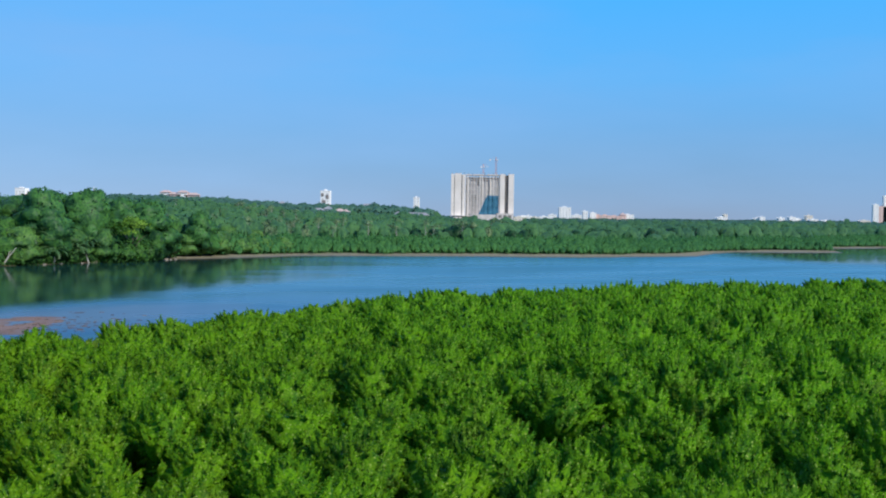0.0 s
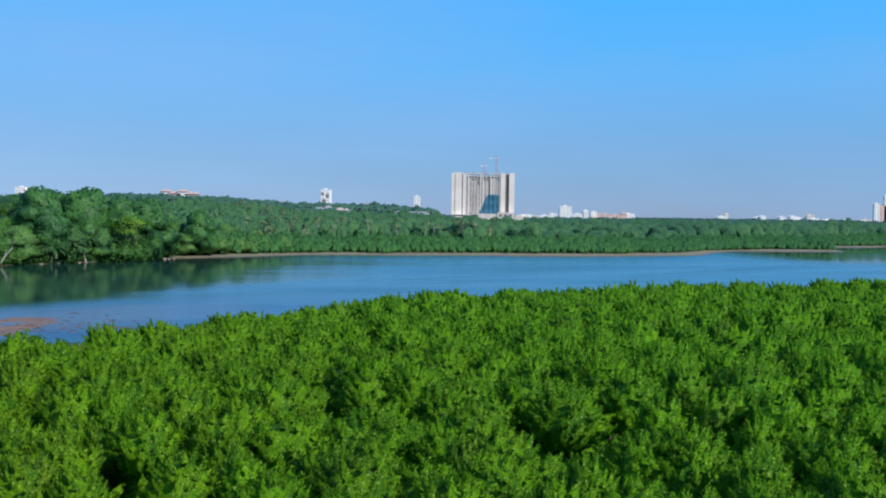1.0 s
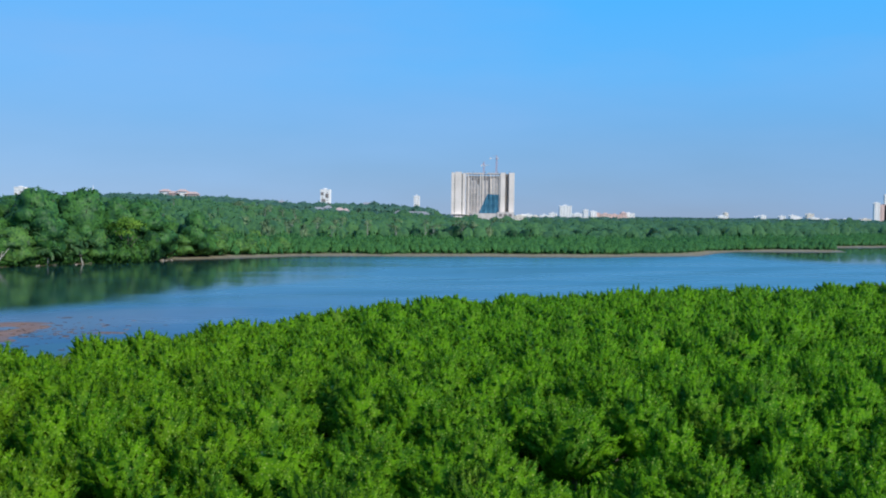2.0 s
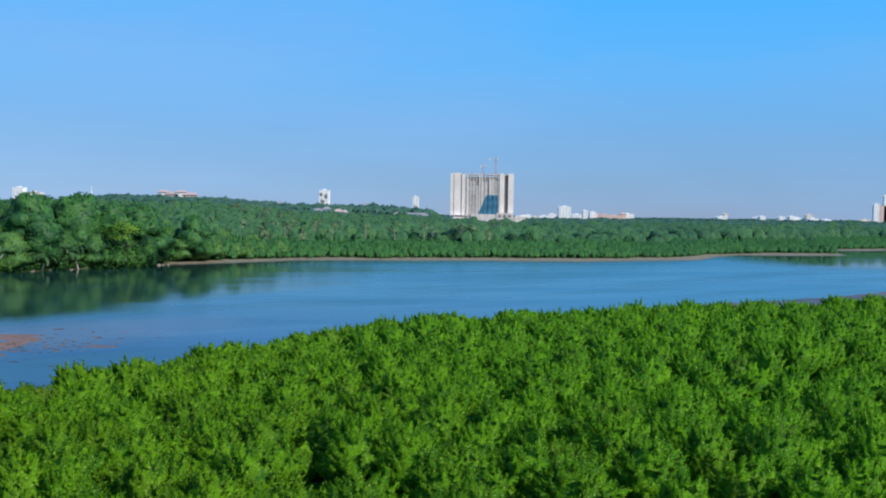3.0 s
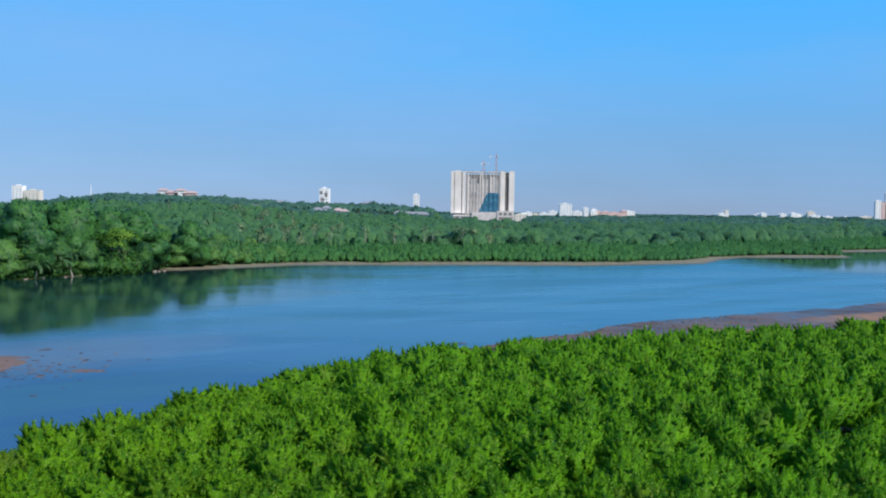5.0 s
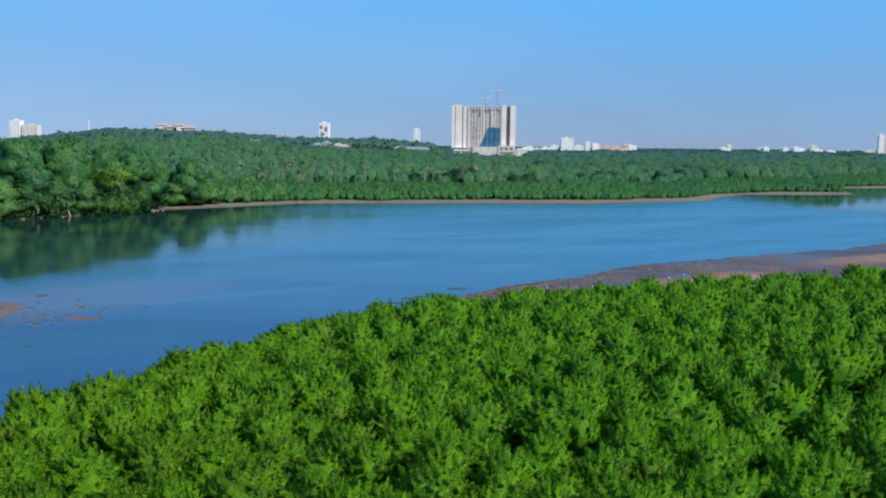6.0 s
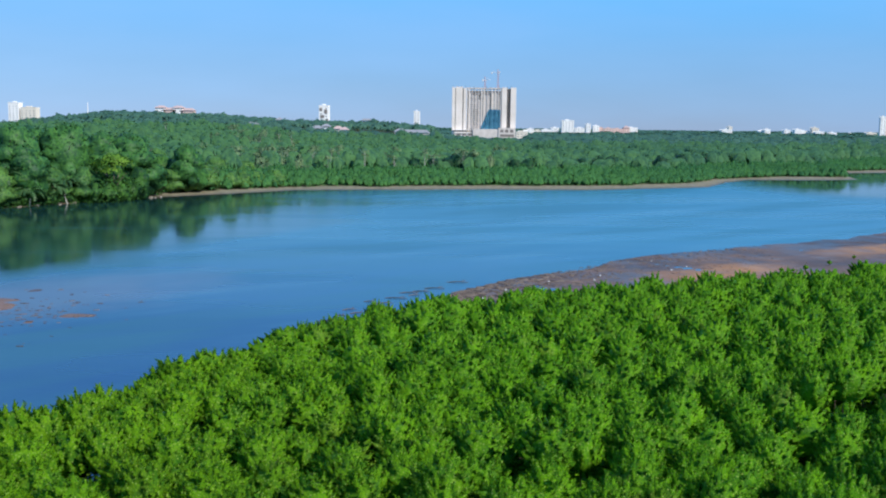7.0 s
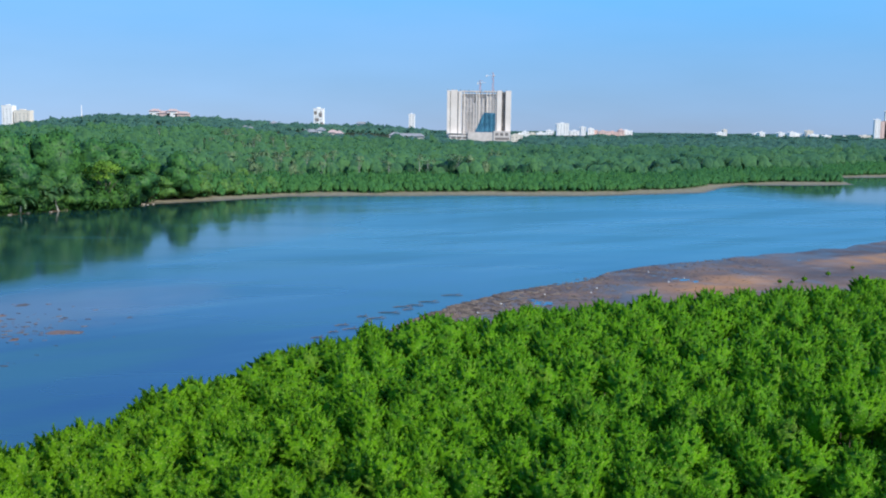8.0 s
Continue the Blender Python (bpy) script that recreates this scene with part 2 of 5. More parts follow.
def ground_material():
    """Mud, wet sand and soil, told apart by height above the water and by slow noise."""
    m, t, p = shader("mud_and_soil")
    pos = t.nodes.new("ShaderNodeNewGeometry").outputs["Position"]
    sep = t.nodes.new("ShaderNodeSeparateXYZ")
    wire(t, pos, sep.inputs[0])
    slow, mid, fine = noise_node(t, 0.06, 3.0), noise_node(t, 0.45, 5.0, 0.65), noise_node(t, 5.0, 4.0)
    mud = ramp(t, slow, [(0.38, (0.13, 0.085, 0.075)), (0.5, (0.24, 0.14, 0.1)), (0.6, (0.36, 0.2, 0.12))])
    # tongues of ochre silt over the darker mud
    ochre = ramp(t, mid, [(0.3, (0.4, 0.19, 0.085)), (0.7, (0.58, 0.295, 0.125))])
    mud = mixed(t, ramp(t, mid, [(0.42, (0, 0, 0)), (0.62, (0.45, 0.45, 0.45))]), mud, (0.1, 0.08, 0.07))
    mud = mixed(t, 0.25, mud, ramp(t, fine, [(0.3, (0.05, 0.035, 0.03)), (0.7, (0.34, 0.22, 0.15))]))
    # soaked, grey patches that hold a film of water
    film = ramp(t, noise_node(t, 0.1, 3.0, 0.6), [(0.52, (0, 0, 0)), (0.6, (0.6, 0.6, 0.6))])
    mud = mixed(t, film, mud, (0.17, 0.15, 0.15))
    for centre, turn, long, wide in (((38, 154), 38, 19, 7.5), ((70, 183), 36, 22, 5)):
        mud = mixed(t, tongue(t, centre, turn, long, wide), mud, ochre)
    mud = mixed(t, tongue(t, (-50, 118), 0, 16, 14), mud, (0.42, 0.215, 0.115))
    sand = ramp(t, mid, [(0.3, (0.13, 0.115, 0.075)), (0.7, (0.27, 0.23, 0.155))])
    far = t.nodes.new("ShaderNodeMapRange")
    far.inputs[1].default_value, far.inputs[2].default_value = 225.0, 262.0
    wire(t, sep.outputs[1], far.inputs[0])
    c = mixed(t, far.outputs[0], mud, sand)
    dry = t.nodes.new("ShaderNodeMapRange")
    dry.inputs[1].default_value, dry.inputs[2].default_value = 0.5, 0.9
    wire(t, sep.outputs[2], dry.inputs[0])
    soil = ramp(t, mid, [(0.3, (0.035, 0.05, 0.02)), (0.7, (0.09, 0.1, 0.045))])
    damp = t.nodes.new("ShaderNodeMapRange")
    damp.inputs[1].default_value, damp.inputs[2].default_value = 0.05, 0.24
    wire(t, sep.outputs[2], damp.inputs[0])
    soaked = mixed(t, 1.0, c, (0.48, 0.48, 0.5), "MULTIPLY")
    c = mixed(t, damp.outputs[0], soaked, c)
    wire(t, mixed(t, dry.outputs[0], c, soil), p.inputs["Base Color"])
    wet = t.nodes.new("ShaderNodeMapRange")
    wet.inputs[1].default_value, wet.inputs[2].default_value = 0.03, 0.2
    wet.inputs[3].default_value, wet.inputs[4].default_value = 0.4, 0.85
    p.inputs["Specular IOR Level"].default_value = 0.16
    wire(t, sep.outputs[2], wet.inputs[0])
    wire(t, mixed(t, film, wet.outputs[0], (0.34, 0.34, 0.34)), p.inputs["Roughness"])
    bumped(t, p, fine, 0.5, 0.03)
    return m


def water_material():
    """Still tidal water: calm streaks and faintly rippled reaches."""
    m, t, p = shader("tidal_water")
    pos = t.nodes.new("ShaderNodeNewGeometry").outputs["Position"]
    stretch = t.nodes.new("ShaderNodeMapping")
    stretch.inputs["Rotation"].default_value = (0, 0, radians(-12))
    stretch.inputs["Scale"].default_value = (0.012, 0.05, 1)
    wire(t, pos, stretch.inputs[0])
    reach = noise_node(t, 1.0, 2.0, 0.5, stretch.outputs[0])
    # sheltered mirror water under the wooded bank, breeze-ruffled water further out
    sep = t.nodes.new("ShaderNodeSeparateXYZ")
    wire(t, pos, sep.inputs[0])
    wander = t.nodes.new("ShaderNodeMath")
    wander.operation, wander.inputs[1].default_value = "MULTIPLY_ADD", 14.0
    wire(t, reach, wander.inputs[0])
    off = t.nodes.new("ShaderNodeMath")
    off.operation, off.inputs[1].default_value = "MULTIPLY_ADD", -0.43
    wire(t, sep.outputs[1], off.inputs[0])
    wire(t, sep.outputs[0], off.inputs[2])
    wire(t, off.outputs[0], wander.inputs[2])
    lee = t.nodes.new("ShaderNodeMapRange")
    lee.inputs[1].default_value, lee.inputs[2].default_value = -117.0, -105.0
    lee.inputs[3].default_value, lee.inputs[4].default_value = 0.1, 0.32
    wire(t, wander.outputs[0], lee.inputs[0])
    # past the great trees the breeze reaches almost to the bank
    breeze = t.nodes.new("ShaderNodeMath")
    breeze.operation, breeze.inputs[1].default_value = "MULTIPLY_ADD", 44.0
    wire(t, reach, breeze.inputs[0])
    wire(t, sep.outputs[0], breeze.inputs[2])
    open_reach = t.nodes.new("ShaderNodeMapRange")
    open_reach.inputs[1].default_value, open_reach.inputs[2].default_value = -28.0, 12.0
    open_reach.inputs[3].default_value, open_reach.inputs[4].default_value = 0.1, 0.32
    wire(t, breeze.outputs[0], open_reach.inputs[0])
    ruffled = t.nodes.new("ShaderNodeMath")
    ruffled.operation = "MAXIMUM"
    wire(t, lee.outputs[0], ruffled.inputs[0])
    wire(t, open_reach.outputs[0], ruffled.inputs[1])
    # and a calm strip under the spit of the far bank
    def step(socket, a, b):
        n = t.nodes.new("ShaderNodeMapRange")
        n.inputs[1].default_value, n.inputs[2].default_value = a, b
        wire(t, socket, n.inputs[0])
        return n.outputs[0]
    strip = t.nodes.new("ShaderNodeMath")
    strip.operation = "MULTIPLY"
    wire(t, step(sep.outputs[1], 285, 330), strip.inputs[0])
    wire(t, step(sep.outputs[0], 90, 124), strip.inputs[1])
    still = t.nodes.new("ShaderNodeMix")
    still.inputs[3].default_value = 0.08
    wire(t, strip.outputs[0], still.inputs[0])
    wire(t, ruffled.outputs[0], still.inputs[2])
    # narrow streaks where a breath of wind roughens the calm water
    combed = t.nodes.new("ShaderNodeMapping")
    combed.inputs["Rotation"].default_value = (0, 0, radians(-7))
    combed.inputs["Scale"].default_value = (0.02, 0.16, 1)
    wire(t, pos, combed.inputs[0])
    streak = ramp(t, noise_node(t, 1.0, 1.0, 0.5, combed.outputs[0]), [(0.64, (0, 0, 0)), (0.84, (0.4, 0.4, 0.4))])
    shelter = mixed(t, streak, still.outputs[0], (0.3, 0.3, 0.3))
    calm_rough = t.nodes.new("ShaderNodeMath")
    calm_rough.operation = "MULTIPLY"
    tone = t.nodes.new("ShaderNodeMapRange")
    tone.inputs[1].default_value, tone.inputs[2].default_value = 0.1, 0.3
    wire(t, shelter, tone.inputs[0])
    sky_sheen = step(sep.outputs[1], 95, 195)  # paler with distance: the sky's grazing reflection is put into the water colour
    open_water = mixed(t, sky_sheen, (0.011, 0.05, 0.135), (0.04, 0.152, 0.23))
    # bands of greener and bluer water drawn out along the lagoon
    drawn = t.nodes.new("ShaderNodeMapping")
    drawn.vector_type = "TEXTURE"
    drawn.inputs["Rotation"].default_value = (0, 0, radians(37))
    drawn.inputs["Scale"].default_value = (70, 13, 1)
    wire(t, pos, drawn.inputs[0])
    band = noise_node(t, 1.0, 3.0, 0.55, drawn.outputs[0])
    open_water = mixed(t, ramp(t, band, [(0.48, (0, 0, 0)), (0.62, (0.6, 0.6, 0.6))]), open_water, (0.022, 0.095, 0.12))
    open_water = mixed(t, ramp(t, band, [(0.34, (0.4, 0.4, 0.4)), (0.46, (0, 0, 0))]), open_water, (0.075, 0.19, 0.25))
    # silt stirred up round the bank in the lagoon
    silt = ramp(t, tongue(t, (-46, 128), 48, 30, 15), [(0.0, (0, 0, 0)), (1.0, (0.55, 0.55, 0.55))])
    open_water = mixed(t, silt, open_water, (0.13, 0.15, 0.2))
    # calm reach gets a dark green base: the bank's reflection put into the colour
    wire(t, mixed(t, tone.outputs[0], (0.008, 0.034, 0.032), open_water), p.inputs["Base Color"])
    wire(t, ramp(t, reach, [(0.4, (0.78, 0.78, 0.78)), (0.6, (1, 1, 1))]), calm_rough.inputs[0])
    wire(t, calm_rough.outputs[0], p.inputs["Roughness"])
    wire(t, shelter, calm_rough.inputs[1])
    p.inputs["IOR"].default_value = 1.333
    small = t.nodes.new("ShaderNodeMapping")
    small.inputs["Scale"].default_value = (0.5, 1.3, 1)
    wire(t, pos, small.inputs[0])
    rip = noise_node(t, 1.0, 3.0, 0.5, small.outputs[0])
    b = bumped(t, p, rip, 1.0, 0.02)
    wire(t, shelter, b.inputs["Strength"])
    return m


M_GROUND, M_WATER = ground_material(), water_material()


# ---- mesh tools ----
def leaf_mesh(name, data, sides=4):
    """A mesh of loose leaves with that many sides from rows of corner and soft normal (or corners alone)."""
    data = np.asarray(data, dtype=np.float32)
    data = data.reshape(-1, data.shape[-1])
    n = len(data) // sides
    me = bpy.data.meshes.new(name)
    me.vertices.add(sides * n), me.loops.add(sides * n), me.polygons.add(n)
    me.vertices.foreach_set("co", np.ascontiguousarray(data[:, :3]).ravel())
    me.loops.foreach_set("vertex_index", np.arange(sides * n, dtype=np.int32))
    me.polygons.foreach_set("loop_start", np.arange(0, sides * n, sides, dtype=np.int32))
    me.polygons.foreach_set("use_smooth", np.full(n, data.shape[1] == 6))
    if data.shape[1] == 6:
        me.attributes.new("custom_normal", "FLOAT_VECTOR", "POINT").data.foreach_set("vector", np.ascontiguousarray(data[:, 3:]).ravel())
    me.update(calc_edges=True)
    return me


def put_mesh(name, me, material, parent=None, label=""):
    if material and not me.materials:
        me.materials.append(material)
    ob = new(name, me)
    if parent:
        ob.parent = parent
    if label:
        ob["label"] = label
    return ob


def part(name, bm, material, parent, label=""):
    me = bpy.data.meshes.new(name)
    bm.to_mesh(me)
    bm.free()
    return put_mesh(name, me, material, parent, label)


def boxes(spans, bevel=0.0):
    """A bmesh of boxes given as x0, x1, y0, y1, z0, z1."""
    bm = bmesh.new()
    for x0, x1, y0, y1, z0, z1 in spans:
        bmesh.ops.create_cube(bm, size=1, matrix=Matrix.Translation(((x0 + x1) / 2, (y0 + y1) / 2, (z0 + z1) / 2)) @ Matrix.Diagonal((x1 - x0, y1 - y0, z1 - z0, 1)))
    if bevel:
        bmesh.ops.bevel(bm, geom=list(bm.edges), offset=bevel, segments=1, affect="EDGES")
    return bm


def tube(bm, points, radii, sides=6):
    """A tapered tube through the points, capped at its ends."""
    rings = []
    for i, (p, r) in enumerate(zip(points, radii)):
        a, b = Vector(points[max(i - 1, 0)]), Vector(points[min(i + 1, len(points) - 1)])
        q = (b - a).to_track_quat("Z", "Y")
        rings.append([bm.verts.new(Vector(p) + q @ Vector((r * math.cos(k * math.tau / sides), r * math.sin(k * math.tau / sides), 0))) for k in range(sides)])
    for lo, hi in zip(rings, rings[1:]):
        for k in range(sides):
            bm.faces.new((lo[k], lo[(k + 1) % sides], hi[(k + 1) % sides], hi[k]))
    bm.faces.new(rings[0][::-1]), bm.faces.new(rings[-1])
    return bm


def grain(x, y, cell, seed=0):
    """Smooth value noise over the plan, -1 to 1."""
    x, y = np.asarray(x, float) / cell, np.asarray(y, float) / cell
    xi, yi = np.floor(x).astype(np.int64), np.floor(y).astype(np.int64)
    fx, fy = x - xi, y - yi
    fx, fy = fx * fx * (3 - 2 * fx), fy * fy * (3 - 2 * fy)

    def corner(a, b):
        h = (a * 374761393 + b * 668265263 + seed * 144665) & 0x7FFFFFFF
        h = ((h ^ (h >> 13)) * 1274126177) & 0x7FFFFFFF
        return ((h ^ (h >> 16)) & 0xFFFF) / 32767.5 - 1

    lo = corner(xi, yi) * (1 - fx) + corner(xi + 1, yi) * fx
    hi = corner(xi, yi + 1) * (1 - fx) + corner(xi + 1, yi + 1) * fx
    return lo * (1 - fy) + hi * fy


# ---- plan of the shores: y of each line by x ----
MUD_EDGE = ((-400, -60, -30, -22, -18, -15, -12, -9.5, -8, -5.5, -3, 1, 8.3, 16.3, 24, 36, 47.4, 63, 83, 110, 150, 240, 420), (-180, 10, 46, 60, 67, 76, 86, 99, 108, 119, 125.5, 134, 144, 153, 162.5, 174, 182, 193, 209, 227, 250, 290, 350))
STAND_EDGE = ((-400, -60, -40, -30, -22, -18, -14, -10, -5, 0, 8, 15, 21, 30, 45, 60, 90, 160, 420), (-190, 5, 36, 48, 61, 69, 80, 89, 95, 99, 103, 105.5, 107.5, 111.5, 120.5, 129, 142, 170, 260))
FAR_SHORE = ((-400, -200, -140, -102, -94, -79, -64, -48, -20, 8, 40, 85, 100, 113, 150, 163, 172, 206, 300, 500), (20, 120, 190, 236, 249, 273, 291, 311, 318, 323, 328, 352, 383, 403, 410, 418, 466, 490, 560, 650))
FAR_TREES = ((-400, -200, -140, -102, -82, -67, -51, 8, 43, 70, 85, 97, 124, 161, 175, 206, 300, 500), (23, 123, 193, 238, 277, 298, 319, 337, 343, 358, 367, 395, 419, 428, 482, 502, 576, 666))


def line(table, x):
    return np.interp(x, *table)


def land(x, y):
    """Height of the ground above the water."""
    x, y = np.asarray(x, float), np.asarray(y, float)
    edge = line(MUD_EDGE, x) + 2.2 * grain(x, y, 9, 3) + 1.2 * grain(x, y, 3, 4)
    wide = np.maximum(line(MUD_EDGE, x) - line(STAND_EDGE, x), 4)
    d = edge - y
    up = np.clip(d / wide, 0, 1)
    near = np.where(d > 0, 0.045 + 0.2 * up ** 1.6 * np.clip((x + 4) / 34, 0.3, 1) + (1 - 0.8 * up) * (0.045 * grain(x, y, 6, 5) + 0.07 * grain(x, y, 2.6, 6)), np.maximum(0.045 + 0.09 * d, -1.3) + 0.03 * grain(x, y, 4, 7))
    # a runnel that drains the mud
    run = np.abs(y - np.interp(x, (27.5, 32.5, 36.1), (163, 158, 153.3)) - 0.6 * grain(x, y, 3, 12)) / 0.9
    near = near - 0.15 * np.exp(-(run ** 2)) * np.clip((x - 25) / 3, 0, 1) * np.clip((38 - x) / 3, 0, 1)
    e = y - line(FAR_SHORE, x) - 1.5 * grain(x, y, 14, 8)
    far = np.where(e > 0, np.minimum(0.03 + 0.035 * e, 0.62) + 0.03 * grain(x, y, 5, 9), np.maximum(0.03 + 0.12 * e, -1.3))
    bank = 0.114 * np.exp(-(((x + 51) / 10) ** 2) - ((y - 117.5) / 10) ** 2) - 0.085 + 0.045 * grain(x, y * 2, 6, 10) + 0.085 * grain(x, y * 1.4, 2.4, 11)
    z = np.maximum(np.maximum(near, far), np.where(np.hypot(x + 53, y - 117) < 26, bank, -2))
    back = np.clip((y - 480) / 500, 0, 1)
    ridge = np.interp(x / np.maximum(y, 1), (-0.7, -0.45, -0.39, -0.335, -0.24, -0.16, -0.08, -0.03, 0.0, 0.03), (5, 8, 16, 22, 19, 14, 13, 9, 3, 0)) * np.exp(-(((y - 1050) / 300) ** 2))
    side = np.clip((-x - 70) / 60, 0, 1) * np.clip((y - line(FAR_TREES, x)) / 60, 0, 1) * 3 * np.clip((900 - y) / 300, 0, 1)
    return z + back * 1.0 + ridge + side


def axis(*runs):
    out = [np.arange(a, b, s) for a, b, s in runs]
    return np.concatenate(out + [[runs[-1][1]]])


def build_ground():
    xs = axis((-4800, -900, 300), (-900, -260, 40), (-260, -70, 6), (-70, 110, 1.2), (110, 260, 4), (260, 900, 40), (900, 4800, 300))
    ys = axis((-2400, -300, 300), (-300, 0, 30), (0, 60, 5), (60, 225, 1.2), (225, 440, 2.5), (440, 1500, 25), (1500, 4900, 170))
    gx, gy = np.meshgrid(xs, ys)
    z = land(gx, gy)
    nx, ny = len(xs), len(ys)
    idx = np.arange(nx * ny).reshape(ny, nx)
    faces = np.stack([idx[:-1, :-1], idx[:-1, 1:], idx[1:, 1:], idx[1:, :-1]], -1).reshape(-1, 4)
    me = bpy.data.meshes.new("ground")
    me.vertices.add(nx * ny), me.loops.add(4 * len(faces)), me.polygons.add(len(faces))
    me.vertices.foreach_set("co", np.stack([gx, gy, z], -1).astype(np.float32).ravel())
    me.loops.foreach_set("vertex_index", faces.astype(np.int32).ravel())
    me.polygons.foreach_set("loop_start", np.arange(0, 4 * len(faces), 4, dtype=np.int32))
    me.polygons.foreach_set("use_smooth", np.ones(len(faces), dtype=bool))
    me.update(calc_edges=True)
    tagged(put_mesh("ground", me, M_GROUND), "brown tidal mud, pale sand strip and soil", "ground", kind="structure")


def build_water():
    bm = bmesh.new()
    bmesh.ops.create_grid(bm, x_segments=12, y_segments=12, size=1, matrix=Matrix.Translation((50, 230, 0)) @ Matrix.Diagonal((900, 560, 1, 1)))
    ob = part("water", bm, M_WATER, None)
    tagged(ob, "calm blue tidal lagoon with faint ripples", "water", kind="structure")


build_ground()
build_water()


# ---- foliage ----
def leaves(rng, centre, out, size, slim=0.45, lift=0.5, loose=0.35, sides=4, up=0.25):
    """Kite-shaped or three-cornered leaves at the centres. lift: how far the tips stand up; up: how far the soft normal leans to the sky. Rows of corner and soft normal."""
    n = len(centre)
    soft = out + rng.normal(0, 0.2, (n, 3)) + np.array([0, 0, up])
    soft /= np.linalg.norm(soft, axis=1, keepdims=True)
    tip = rng.normal(0, 1, (n, 3)) * 0.6 + out * 0.2 + np.array([0, 0, lift])
    tip /= np.linalg.norm(tip, axis=1, keepdims=True) + 1e-6
    face = out + rng.normal(0, loose * 0.7, (n, 3))
    face -= tip * (face * tip).sum(1, keepdims=True)
    face /= np.linalg.norm(face, axis=1, keepdims=True) + 1e-6
    face *= np.sign((face * soft).sum(1, keepdims=True) + 1e-9)
    wide = np.cross(face, tip)
    s = (size * rng.uniform(0.7, 1.3, n))[:, None]
    a, b = centre - tip * s * 0.5, centre + tip * s * 0.5
    mid = centre - tip * s * 0.08 + face * s * 0.05
    side = wide * s * slim
    corners = [a - side * 0.6, b, a + side * 0.6] if sides == 3 else [a, mid - side * 0.5, b, mid + side * 0.5]
    v = np.stack(corners, 1)
    return np.concatenate([v, np.repeat(soft[:, None], sides, 1)], -1)


def lobed_crown(rng, lobes, count, size, slim=0.45, lift=0.5, low=-0.35, sides=4, loose=0.35, up=0.25, own=0.45):
    """Leaves over the shells of several lobes (x, y, z, rx, rz)."""
    lobes = np.array(lobes, float)
    weight = lobes[:, 3] * (lobes[:, 3] + lobes[:, 4])
    pick = rng.choice(len(lobes), count, p=weight / weight.sum())
    d = rng.normal(0, 1, (count, 3))
    d /= np.linalg.norm(d, axis=1, keepdims=True)
    d[:, 2] = np.where(d[:, 2] < low, -d[:, 2] * 0.6, d[:, 2])
    r = 1.04 - 0.26 * rng.random(count) ** 1.7
    L = lobes[pick]
    c = L[:, :3] + d * np.stack([L[:, 3], L[:, 3], L[:, 4]], 1) * r[:, None]
    bulge = c - np.array([0, 0, lobes[0][2]])
    bulge /= np.linalg.norm(bulge, axis=1, keepdims=True) + 1e-6
    out = own * d + (1.45 - own) * bulge
    out /= np.linalg.norm(out, axis=1, keepdims=True) + 1e-6
    return leaves(rng, c, out, size, slim, lift, loose, sides, up)


def ball(level):
    """Corners of an icosphere's triangles."""
    bm = bmesh.new()
    bmesh.ops.create_icosphere(bm, subdivisions=level, radius=1)
    tris = np.array([[v.co[:] for v in f.verts] for f in bm.faces])
    bm.free()
    return tris


BALLS = {k: ball(k) for k in (1, 2, 3, 4)}


def leaf_mass(rng, lobes, level, shrink=0.9, low=-0.35, up=0.25, own=0.5):
    """The close-set inner foliage of a crown: small faces over the union of its lobes, as rows of corner and soft normal."""
    lobes = np.array(lobes, float)
    tris = BALLS[level]
    tris = tris[tris[:, :, 2].mean(1) > low]
    d = tris.reshape(-1, 3)
    o = lobes[0][:3]
    reach, nearest = np.zeros(len(d)), np.tile(d, 1)
    for x, y, z, rx, rz in lobes:
        k = np.array([1 / rx, 1 / rx, 1 / rz])
        dd, oo = d * k, (o - (x, y, z)) * k
        a, b, c = (dd * dd).sum(1), (dd * oo).sum(1), (oo * oo).sum() - 1
        disc = b * b - a * c
        hit = np.where(disc > 0, (-b + np.sqrt(np.maximum(disc, 0))) / a, 0)
        slope = (o + d * hit[:, None] - (x, y, z)) * k * k
        slope /= np.linalg.norm(slope, axis=1, keepdims=True) + 1e-6
        nearest = np.where((hit > reach)[:, None], slope, nearest)
        reach = np.maximum(reach, hit)
    ragged = 1 + 0.09 * np.sin(9 * d[:, 0] + 4 * d[:, 2] + lobes[1][0] * 20) * np.sin(11 * d[:, 1] - 3 * d[:, 0]) + 0.06 * np.sin(23 * d[:, 0]) * np.sin(21 * d[:, 1] + 17 * d[:, 2])
    v = o + d * (reach * shrink * ragged)[:, None]
    n = own * nearest + (1 - own) * d + rng.normal(0, 0.1, d.shape) + np.array([0, 0, up])
    n /= np.linalg.norm(n, axis=1, keepdims=True)
    return np.concatenate([v, n], 1).reshape(-1, 3, 6)


def full_crown(rng, lobes, level, count, size, slim=0.45, lift=0.5, low=-0.35, loose=0.35, up=0.25, shrink=0.88, own=0.45):
    """Inner leaf mass and loose outer leaves together, all three-cornered."""
    return np.concatenate([leaf_mass(rng, lobes, level, shrink, low, up, min(own, 0.8)), lobed_crown(rng, lobes, count, size, slim, lift, low, 3, loose, up, own)])


